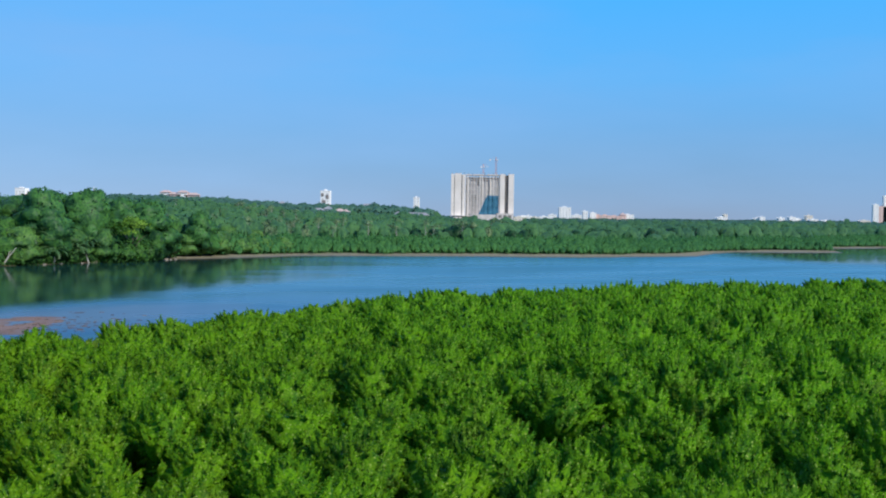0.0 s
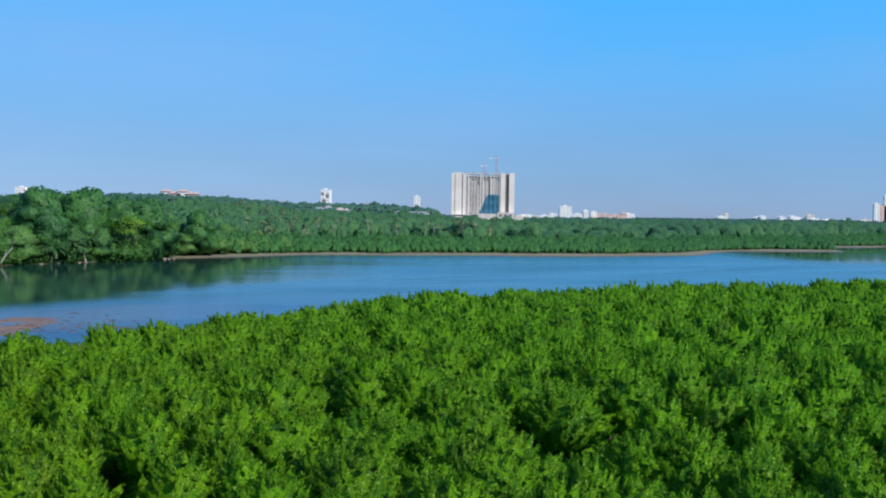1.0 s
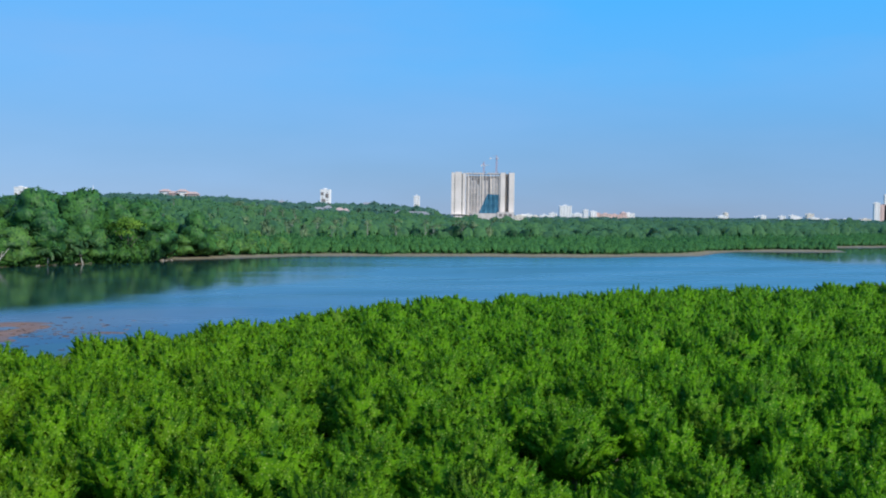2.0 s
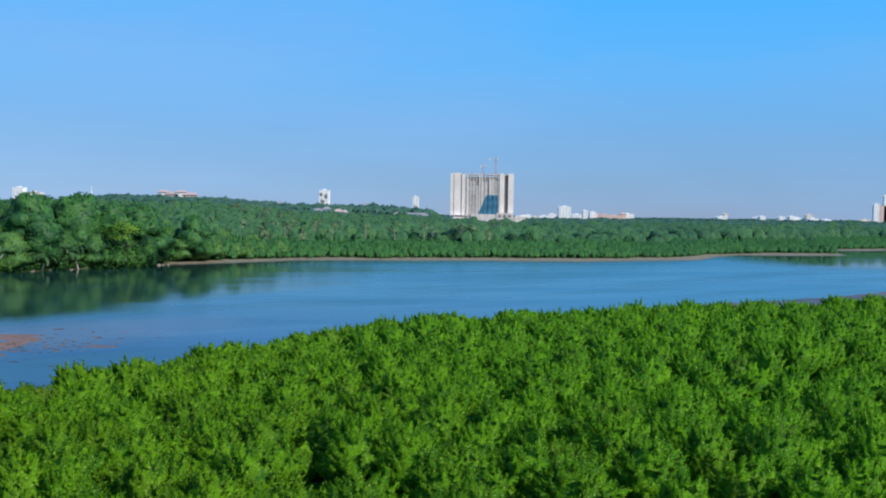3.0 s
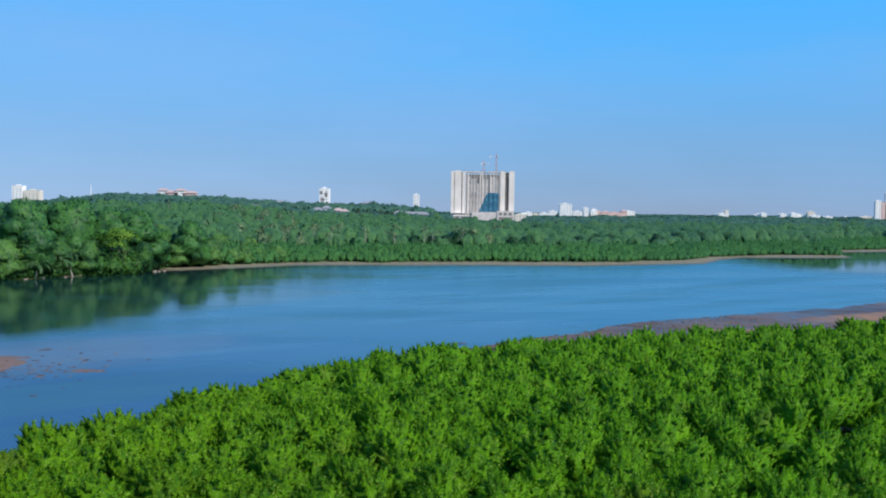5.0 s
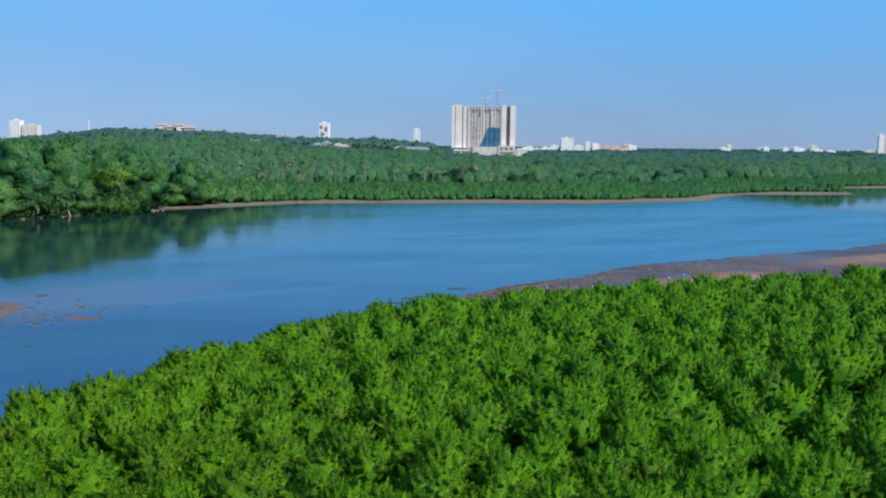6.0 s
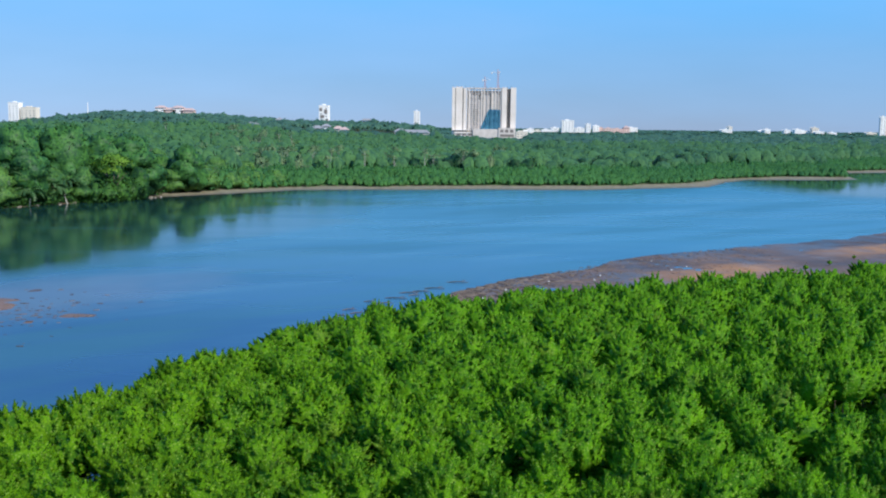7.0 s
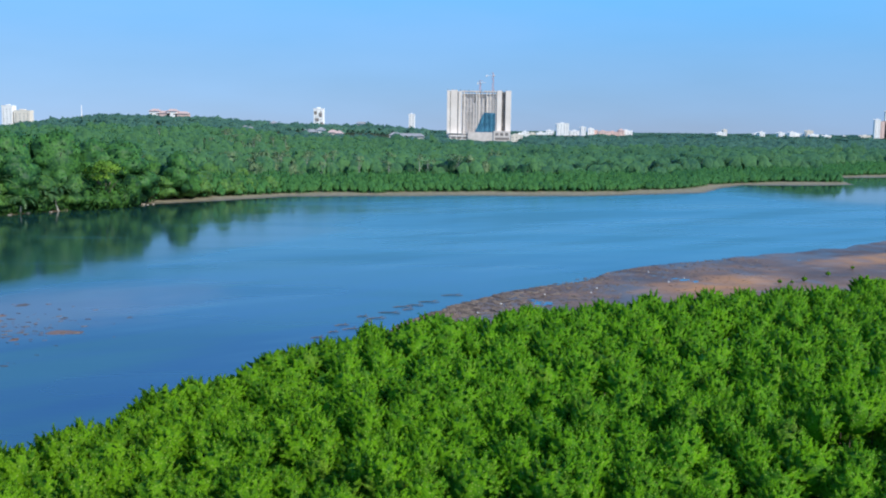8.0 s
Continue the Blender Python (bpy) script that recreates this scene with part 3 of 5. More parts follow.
def mangrove_crown(rng, shoots, per, size, mass=2, wide=0.11, spread=1.16, up=0.1):
    """A young mangrove's crown, 0 at the ground and about 6.6 m high: a rounded head of close foliage with upright feathery shoots standing from it. Three-cornered faces as rows of corner and soft normal."""
    heart, radii = np.array([0, 0, 4.9]), np.array([spread, spread, 1.35])
    # a few larger bulges give the head its own outline
    bulge = rng.normal(0, 1, (7, 3)) + np.array([0, 0, 0.4])
    bulge /= np.linalg.norm(bulge, axis=1, keepdims=True)

    def swell(d):
        return 0.86 + 0.2 * np.clip((d @ bulge.T - 0.72) / 0.28, 0, 1).max(1)

    # shoots, evenly over the head
    i = np.arange(shoots)
    z = 1 - 1.3 * (i + 0.5) / shoots
    a = math.tau * 0.618 * i + rng.uniform(-0.4, 0.4, shoots)
    d = np.stack([np.sqrt(1 - z * z) * np.cos(a), np.sqrt(1 - z * z) * np.sin(a), z], 1)
    # close foliage, drawn up into a soft point under each shoot
    tris = BALLS[mass]
    e = tris[tris[:, :, 2].mean(1) > -0.55].reshape(-1, 3)
    near = (e @ d.T).argmax(1)
    rise = np.exp(-(1 - (e * d[near]).sum(1)) * shoots / 2.2)
    tilt = rng.uniform(0.6, 1.3, shoots)[near]
    shell = heart + e * radii * (swell(e) * (0.78 + 0.05 * rise * tilt))[:, None] + np.array([0, 0, 0.16]) * (rise * tilt)[:, None]
    soft = e / radii + (e - d[near]) * 1.6 + rng.normal(0, 0.12, e.shape) + np.array([0, 0, up])
    soft /= np.linalg.norm(soft, axis=1, keepdims=True)
    close = np.concatenate([shell, soft], 1).reshape(-1, 3, 6)
    foot = heart + d * radii * (swell(d) * 0.8)[:, None]
    stalk = d * np.array([0.75, 0.75, 0.25]) + rng.normal(0, 0.16, (shoots, 3)) + np.array([0, 0, 0.7])
    stalk /= np.linalg.norm(stalk, axis=1, keepdims=True)
    long = rng.uniform(0.45, 0.8, shoots)
    thick = wide * rng.uniform(0.75, 1.25, shoots)
    # the close-leaved body of each shoot, ragged and tapering to its tip
    first = np.cross(stalk, np.array([0.3, 0.9, 0.1]))
    first /= np.linalg.norm(first, axis=1, keepdims=True)
    second = np.cross(stalk, first)
    rows = []
    for h, w in ((0.0, 1.0), (0.5, 0.9), (0.95, 0.15)):
        rows.append([])
        for j in range(4):
            q = math.tau * j / 4 + 2.2 * h
            ring = first * math.cos(q) + second * math.sin(q)
            at = foot + stalk * ((h + rng.uniform(-0.12, 0.04, shoots)) * long)[:, None] + ring * (thick * w * rng.uniform(0.6, 1.15, shoots))[:, None]
            soft = d / radii * 0.9 + ring * 0.4 + np.array([0, 0, up + 0.3 * h]) + rng.normal(0, 0.12, at.shape)
            rows[-1].append(np.concatenate([at, soft / np.linalg.norm(soft, axis=1, keepdims=True)], 1))
    body = []
    for lo, hi in zip(rows, rows[1:]):
        for j in range(4):
            q = (j + 1) % 4
            body += [np.stack([lo[j], lo[q], hi[q]], 1), np.stack([lo[j], hi[q], hi[j]], 1)]
    k = np.repeat(i, per)
    n = len(k)
    s = rng.random(n) ** 0.8
    ring = rng.normal(0, 1, (n, 3))
    ring -= stalk[k] * (ring * stalk[k]).sum(1, keepdims=True)
    ring /= np.linalg.norm(ring, axis=1, keepdims=True) + 1e-6
    girth = thick[k] * np.interp(s, (0, 0.45, 0.8, 1), (1.1, 1.0, 0.75, 0.2)) * rng.uniform(0.8, 1.2, n)
    centre = foot[k] + stalk[k] * (s * long[k])[:, None] + ring * girth[:, None]
    point = stalk[k] * 0.85 + ring * 0.5 + rng.normal(0, 0.3, (n, 3))
    point /= np.linalg.norm(point, axis=1, keepdims=True)
    face = ring * 0.8 + d[k] * 0.6 + np.array([0, 0, 0.2]) + rng.normal(0, 0.3, (n, 3))
    face -= point * (face * point).sum(1, keepdims=True)
    face /= np.linalg.norm(face, axis=1, keepdims=True) + 1e-6
    across = np.cross(face, point)
    soft = d[k] / radii * 0.9 + ring * 0.42 + face * 0.2 + np.array([0, 0, up])
    soft /= np.linalg.norm(soft, axis=1, keepdims=True)
    w = (size * rng.uniform(0.7, 1.3, n))[:, None]
    low, high = centre - point * w * 0.45, centre + point * w * 0.55
    v = np.stack([low - across * w * 0.24, high, low + across * w * 0.24], 1)
    return np.concatenate([close] + body + [np.concatenate([v, np.repeat(soft[:, None], 3, 1)], -1)])


def tree_lobes(rng, spread=0.5, top=1.0, base=0.3, count=9, skirt=0, small=1.0):
    """A broad crown in a box of height 1: lobes over a dome."""
    lobes = [(0, 0, (base + top) * 0.52, spread * 0.62, (top - base) * 0.4)]
    for i in range(count):
        a, u = rng.uniform(0, math.tau), rng.random() ** 0.6
        r = spread * 0.72 * u
        z = top - 0.17 - (top - base) * 0.55 * u * u + rng.uniform(-0.05, 0.04)
        s = rng.uniform(0.13, 0.22) * spread / 0.4 * small
        lobes.append((r * math.cos(a), r * math.sin(a), z, s, s * rng.uniform(0.6, 0.8)))
    for i in range(skirt):
        a = math.tau * (i + rng.uniform(-0.3, 0.3)) / skirt
        s = rng.uniform(0.14, 0.2) * spread / 0.4
        lobes.append((spread * 0.62 * math.cos(a), spread * 0.62 * math.sin(a), base + rng.uniform(0.08, 0.3), s, s * 0.7))
    return lobes


def scattered(protos, x, y, z, wide, tall, rng):
    """Copies of leaf prototypes at the places, turned at random and scaled. One array of rows."""
    kind, turn, out = rng.integers(0, len(protos), len(x)), rng.uniform(0, math.tau, len(x)), []
    for k, proto in enumerate(protos):
        w = np.flatnonzero(kind == k)
        if not len(w):
            continue
        v = proto.reshape(-1, 6).astype(np.float32)
        c, s = np.cos(turn[w])[:, None].astype(np.float32), np.sin(turn[w])[:, None].astype(np.float32)
        px = (v[:, 0] * c - v[:, 1] * s) * wide[w][:, None] + x[w][:, None]
        py = (v[:, 0] * s + v[:, 1] * c) * wide[w][:, None] + y[w][:, None]
        pz = v[:, 2] * tall[w][:, None] + z[w][:, None]
        nx, ny = v[:, 3] * c - v[:, 4] * s, v[:, 3] * s + v[:, 4] * c
        out.append(np.stack([px, py, pz, nx, ny, np.broadcast_to(v[:, 5], nx.shape)], -1).reshape(-1, 6))
    return np.concatenate(out)


def stems(x, y, z, tall, radius, sides=4):
    """Thin upright tapered stems as quads."""
    a = np.arange(sides) * math.tau / sides
    ring = np.stack([np.cos(a), np.sin(a)], 1)
    quads = []
    for k in range(sides):
        p, q = ring[k], ring[(k + 1) % sides]
        col = [np.stack([x + e[0] * radius * f, y + e[1] * radius * f, z + tall * h], 1) for e, f, h in ((p, 1, -0.05), (q, 1, -0.05), (q, 0.4, 1), (p, 0.4, 1))]
        quads.append(np.stack(col, 1))
    return np.concatenate(quads).reshape(-1, 3)


def jittered(rng, x0, x1, y0, y1, step, amount=0.38):
    gx, gy = np.meshgrid(np.arange(x0, x1, step), np.arange(y0, y1, step * 0.9))
    gx = gx + (np.arange(gx.shape[0])[:, None] % 2) * step * 0.5
    x, y = gx.ravel(), gy.ravel()
    return x + rng.uniform(-amount, amount, len(x)) * step, y + rng.uniform(-amount, amount, len(x)) * step


GAPS = ((3.3, 40.8, 1.7), (8.8, 39.5, 1.4), (6.0, 44.0, 1.2))  # where a tree has fallen
NEAR_STAND = (26.0, 59.0)  # the stretch of the stand whose trees stand singly


def mangrove_size(x, y, rng):
    tall = 1.0 + 0.07 * grain(x, y, 9, 21) + 0.06 * grain(x, y, 3.5, 22) + rng.normal(0, 0.05, len(x)).clip(-0.11, 0.07)
    return tall, 0.98 + 0.16 * rng.normal(0, 1, len(x)).clip(-1.5, 1.8)


def build_mangroves():
    rng = np.random.default_rng(5)
    x, y = jittered(rng, -46, 66, -14, 136, 2.35, 0.36)
    inside = y < line(STAND_EDGE, x) + 0.5 * grain(x, y, 7, 20)
    # a few gaps where light falls to the mud
    inside &= (grain(x, y, 4.5, 24) > -0.64) | (y > line(STAND_EDGE, x) - 22)
    for gx, gy, gr in GAPS:
        inside &= np.hypot(x - gx, y - gy) > gr
    x, y = x[inside], y[inside]
    # low bushy growth closes the margin towards the water
    mx = np.append(rng.uniform(-40, 64, 560), rng.uniform(-32, 0, 420))
    my = line(STAND_EDGE, mx) + np.append(rng.uniform(-2.4, 0.9, 560), rng.uniform(-5.0, 0.4, 420))
    inner = len(x)
    x, y = np.append(x, mx), np.append(y, my)
    seen = (np.abs(x) < 0.5 * (y - 4) + 4) & (y > 22)
    tall, wide = mangrove_size(x, y, rng)
    tall *= np.interp(line(STAND_EDGE, x) - y, (-0.5, 1.5, 5), (0.9, 0.96, 1))
    tall *= np.interp(x, (-24, -20, -15, -11, -3, 6, 14), (0.94, 0.96, 0.95, 0.92, 0.96, 1.0, 1.03))
    tall *= np.interp(y + 0.3 * (x - 10), (82, 100, 125), (1.01, 1.0, 0.965))
    tall = np.where(y > 74, 0.965 + (tall - 0.965) * 0.7, tall)
    tall[inner:] *= rng.uniform(0.4, 0.9, len(mx))
    z = land(x, y)
    fine = [mangrove_crown(rng, 60, 44, 0.102, 3, 0.145) for _ in range(6)]
    finest = [mangrove_crown(rng, 64, 54, 0.088, 3, 0.14) for _ in range(5)]
    half = [mangrove_crown(rng, 50, 13, 0.14, 2, 0.15) for _ in range(6)]
    less = [mangrove_crown(rng, 34, 4, 0.17, 2, 0.16) for _ in range(6)]
    bush = [mangrove_crown(rng, 24, 6, 0.17, 1, 0.17) for _ in range(5)]
    rough = [mangrove_crown(rng, 6, 3, 0.34, 1, 0.28) for _ in range(4)]
    single = seen & (y > NEAR_STAND[0]) & (y < NEAR_STAND[1]) & (np.abs(x) < 0.5 * (y - 4))
    # single trees
    crowns = [leaf_mesh("crown", v, 3) for v in fine + finest]
    for me in crowns:
        me.materials.append(M_MANGROVE)
    trunks = []
    for k in range(3):
        bm = bmesh.new()
        tube(bm, [(0, 0, -0.1), (0.08 * k - 0.05, 0.05, 2.4), (0, 0.02 * k, 5.0)], [0.09, 0.07, 0.03])
        for j in range(5):
            a = j * math.tau / 5 + k
            tube(bm, [(0.55 * math.cos(a), 0.55 * math.sin(a), -0.15), (0.35 * math.cos(a), 0.35 * math.sin(a), 0.55), (0.03, 0.03, 1.1)], [0.03, 0.03, 0.03], 4)
            tube(bm, [(0, 0, 2.6 + 0.3 * j), (0.5 * math.cos(a), 0.5 * math.sin(a), 3.9 + 0.3 * j)], [0.035, 0.015], 4)
        me = bpy.data.meshes.new("trunk")
        bm.to_mesh(me), bm.free()
        me.materials.append(M_BARK)
        trunks.append(me)
    for i in np.flatnonzero(single):
        tree = new("mangrove_tree")
        tree.matrix_basis = pose(x[i], y[i], z[i], 0, 0, rng.uniform(0, 360)) @ Matrix.Diagonal((wide[i], wide[i], tall[i], 1))
        tagged(tree, "young mangrove with dense bright green crown in muddy stand", "mangrove tree", "mangroves of the near stand")
        put_mesh("trunk", trunks[i % 3], None, tree)
        put_mesh("crown", crowns[rng.integers(0, 6) if y[i] > 37 else rng.integers(6, 11)], None, tree)
    rest = seen & ~single
    other = ~seen
    under = ~seen & (np.abs(x) < 17) & (y > -6) & (y < 30)  # below the flight line
    other &= ~under
    bushy = rest & (np.arange(len(x)) >= inner)
    close, back = rest & (y < 78) & ~bushy, (rest & (y >= 78) & ~bushy) | under
    v = np.concatenate([scattered(protos, x[w], y[w], z[w], wide[w], tall[w], rng) for protos, w in ((half, close), (less, back), (bush, bushy))] + [scattered(rough, x[other], y[other], z[other], wide[other], tall[other], rng)])
    # saplings that close the canopy from below
    ux, uy = jittered(rng, -30, 36, -10, 88, 1.85, 0.45)
    w = uy < line(STAND_EDGE, ux) - 1
    w &= (np.abs(ux) < 0.5 * (uy - 4) + 14) | (uy < 10)
    for gx, gy, gr in GAPS:
        w &= np.hypot(ux - gx, uy - gy) > gr - 0.3
    ux, uy = ux[w], uy[w]
    low = rng.uniform(0.5, 0.8, len(ux))
    v = np.concatenate([v, scattered(rough, ux, uy, land(ux, uy), rng.uniform(0.95, 1.25, len(ux)), low, rng)])
    stand = put_mesh("mangrove_thicket", leaf_mesh("mangrove_thicket", v, 3), M_MANGROVE)
    tagged(stand, "dense bright green mangrove canopy along the mudflat", "mangroves", kind="stuff")
    some = rest | other | under
    put_mesh("stems", leaf_mesh("stems", stems(x[some], y[some], z[some], tall[some] * 4.6, 0.07)), M_BARK, stand)
    # seedlings on the open mud
    for sx, sy, high in ((54.8, 161.7, 0.3), (61.3, 169.1, 0.24), (49.4, 156, 0.32), (45.4, 154.1, 0.26), (47.2, 154.6, 0.2)):
        tree = new("mangrove_seedling")
        tree.matrix_basis = pose(sx, sy, float(land(sx, sy)) - 0.02, 0, 0, rng.uniform(0, 360)) @ Matrix.Diagonal((high, high, high * 0.8, 1))
        tagged(tree, "small green mangrove seedling on the bare mud", "mangrove seedling", "seedlings on the mudflat")
        put_mesh("trunk", trunks[0], None, tree)
        put_mesh("crown", crowns[rng.integers(0, 6)], None, tree).location.z = -3.3


build_mangroves()


def treeline_height(x):
    """Height of the trees at the far bank."""
    return np.interp(x, (-200, -97, -90, -78, -66, -50, 0, 200), (19.2, 19, 18.3, 16.8, 13, 10.5, 9.5, 9.5))


def clear_of_sites(x, y):
    """Keeps trees off the building plots."""
    keep = ~((np.abs(x - 36) < 62) & (np.abs(y - 1390) < 100))
    for px, py in ((-112, 880), (-60, 900)):
        keep &= ~((np.abs(x - px) < 34) & (y > py - 95) & (y < py + 14))
    return keep


def build_far_woods():
    rng = np.random.default_rng(11)
    # mangrove fringe on the far bank
    small = [full_crown(rng, tree_lobes(rng, 0.5, 1.0, -0.05, 10, 5), 1, 75, 0.13, 0.45, 1.3, -0.8, 0.3, 2.6, 0.78) for _ in range(6)]
    x, y = jittered(rng, -80, 330, 290, 560, 1.75, 0.6)
    e = y - line(FAR_TREES, x) - 2.5 * grain(x, y, 12, 30)
    w = (e > 0) & (e < 34 + 8 * grain(x, y, 25, 31)) & (x > -78) & (np.abs(x) < 0.55 * y)
    w &= (e < 11) | (rng.random(len(x)) < 0.35)
    x, y, e = x[w], y[w], e[w]
    tall = (6.0 + 0.8 * grain(x, y, 14, 32) + rng.normal(0, 0.45, len(x))) * np.clip(0.42 + e / 13, 0.42, 1)
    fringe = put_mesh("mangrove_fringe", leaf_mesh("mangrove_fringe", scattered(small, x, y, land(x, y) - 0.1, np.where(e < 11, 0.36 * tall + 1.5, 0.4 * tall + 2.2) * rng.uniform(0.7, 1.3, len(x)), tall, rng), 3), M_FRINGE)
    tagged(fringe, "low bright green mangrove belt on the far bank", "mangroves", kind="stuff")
    # woods behind
    full = [full_crown(rng, tree_lobes(rng, 0.5, 1.0, 0.1, 18, 0, 0.8), 2, 120, 0.085, 0.6, 0.6, -0.3, 0.45, 1.8, 0.94, 0.8) for _ in range(6)]
    plainer = [full_crown(rng, tree_lobes(rng, 0.5, 1.0, 0.1, 10), 2, 40, 0.12, 0.7, 0.4, -0.2, 0.35, 2.6, 0.93) for _ in range(6)]
    light = [full_crown(rng, tree_lobes(rng, 0.5, 1.0, 0.1, 8), 1, 10, 0.18, 0.9, 0.4, -0.05, 0.25, 1.1, 0.92) for _ in range(6)]
    tufts = [lobed_crown(rng, tree_lobes(rng, 0.5, 1.0, 0.05, 7), 18, 0.5, 1.0, 0.2, -0.1, 3, 0.2, 1.3) for _ in range(6)]
    out = []
    x, y = jittered(rng, -420, 420, 240, 700, 5.5, 0.6)
    e = y - line(FAR_TREES, x)
    w = (e > np.where(x > -70, 24, 36)) & (np.abs(x) < 0.54 * y + 10)
    x, y, e = x[w], y[w], e[w]
    big = rng.random(len(x)) ** 3
    tall = np.minimum(treeline_height(x * 300 / y) * 0.85, 11) + 1.8 * grain(x, y, 26, 33) + 0.9 * rng.normal(0, 1, len(x)) + 3.2 * big
    wide = (tall * 0.3 + 3.4) * rng.uniform(0.5, 1.5, len(x)) + 4.0 * big
    # a dry, open patch behind the bank and a sprinkling of it elsewhere
    u = x / y
    open_wood = np.exp(-((u + 0.175) / 0.05) ** 2 - ((y - 410) / 95) ** 2) * 0.75 + 0.06 * (u < 0.06) * (u > -0.26) * (e < 110)
    sparse = rng.random(len(x)) < open_wood
    for protos, w in ((full, (e < 62) & ~sparse), (plainer, (e >= 62) & ~sparse)):
        out.append(scattered(protos, x[w], y[w], land(x[w], y[w]) - 0.3, wide[w], tall[w], rng))
    thin = [full_crown(rng, tree_lobes(rng, 0.5, 1.0, 0.1, 11), 1, 150, 0.1, 0.6, 1.0, -0.3, 0.3, 0.9, 0.7) for _ in range(4)]
    w = sparse
    scrub = put_mesh("dry_scrub", leaf_mesh("dry_scrub", scattered(thin, x[w], y[w], land(x[w], y[w]) - 0.3, wide[w] * 0.85, tall[w] * 0.95, rng), 3), M_SCRUB)
    tagged(scrub, "pale dry scrub trees within the green woodland", "scrub", kind="stuff")
    x, y = jittered(rng, -860, 860, 690, 1540, 12.5)
    w = (np.abs(x) < 0.52 * y) & clear_of_sites(x, y)
    x, y = x[w], y[w]
    tall = 8.5 + 1.8 * grain(x, y, 60, 34) + 1.2 * rng.normal(0, 1, len(x))
    tall = np.where((np.abs(x - 36 * y / 1430) < 54) & (y > 850), tall * 0.5, tall)
    out.append(scattered(light, x, y, land(x, y) - 0.5, tall * 0.5 + 11, tall, rng))
    x, y = jittered(rng, -2600, 2600, 1540, 4700, 42)
    w = np.abs(x) < 0.52 * y
    x, y = x[w], y[w]
    tall = 9.0 + 2.0 * grain(x, y, 240, 35) + 1.0 * rng.normal(0, 1, len(x))
    out.append(scattered(tufts, x, y, land(x, y) - 1, np.full(len(x), 52.0), tall, rng))
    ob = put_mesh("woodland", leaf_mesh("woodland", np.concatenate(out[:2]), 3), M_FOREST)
    tagged(ob, "mixed woodland behind the far bank, haze put into its green", "woodland", kind="stuff")
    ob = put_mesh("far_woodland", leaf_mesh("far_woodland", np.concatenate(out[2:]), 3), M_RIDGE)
    tagged(ob, "woodland on the rise and to the horizon, bluish haze put into its colour", "woodland", kind="stuff")


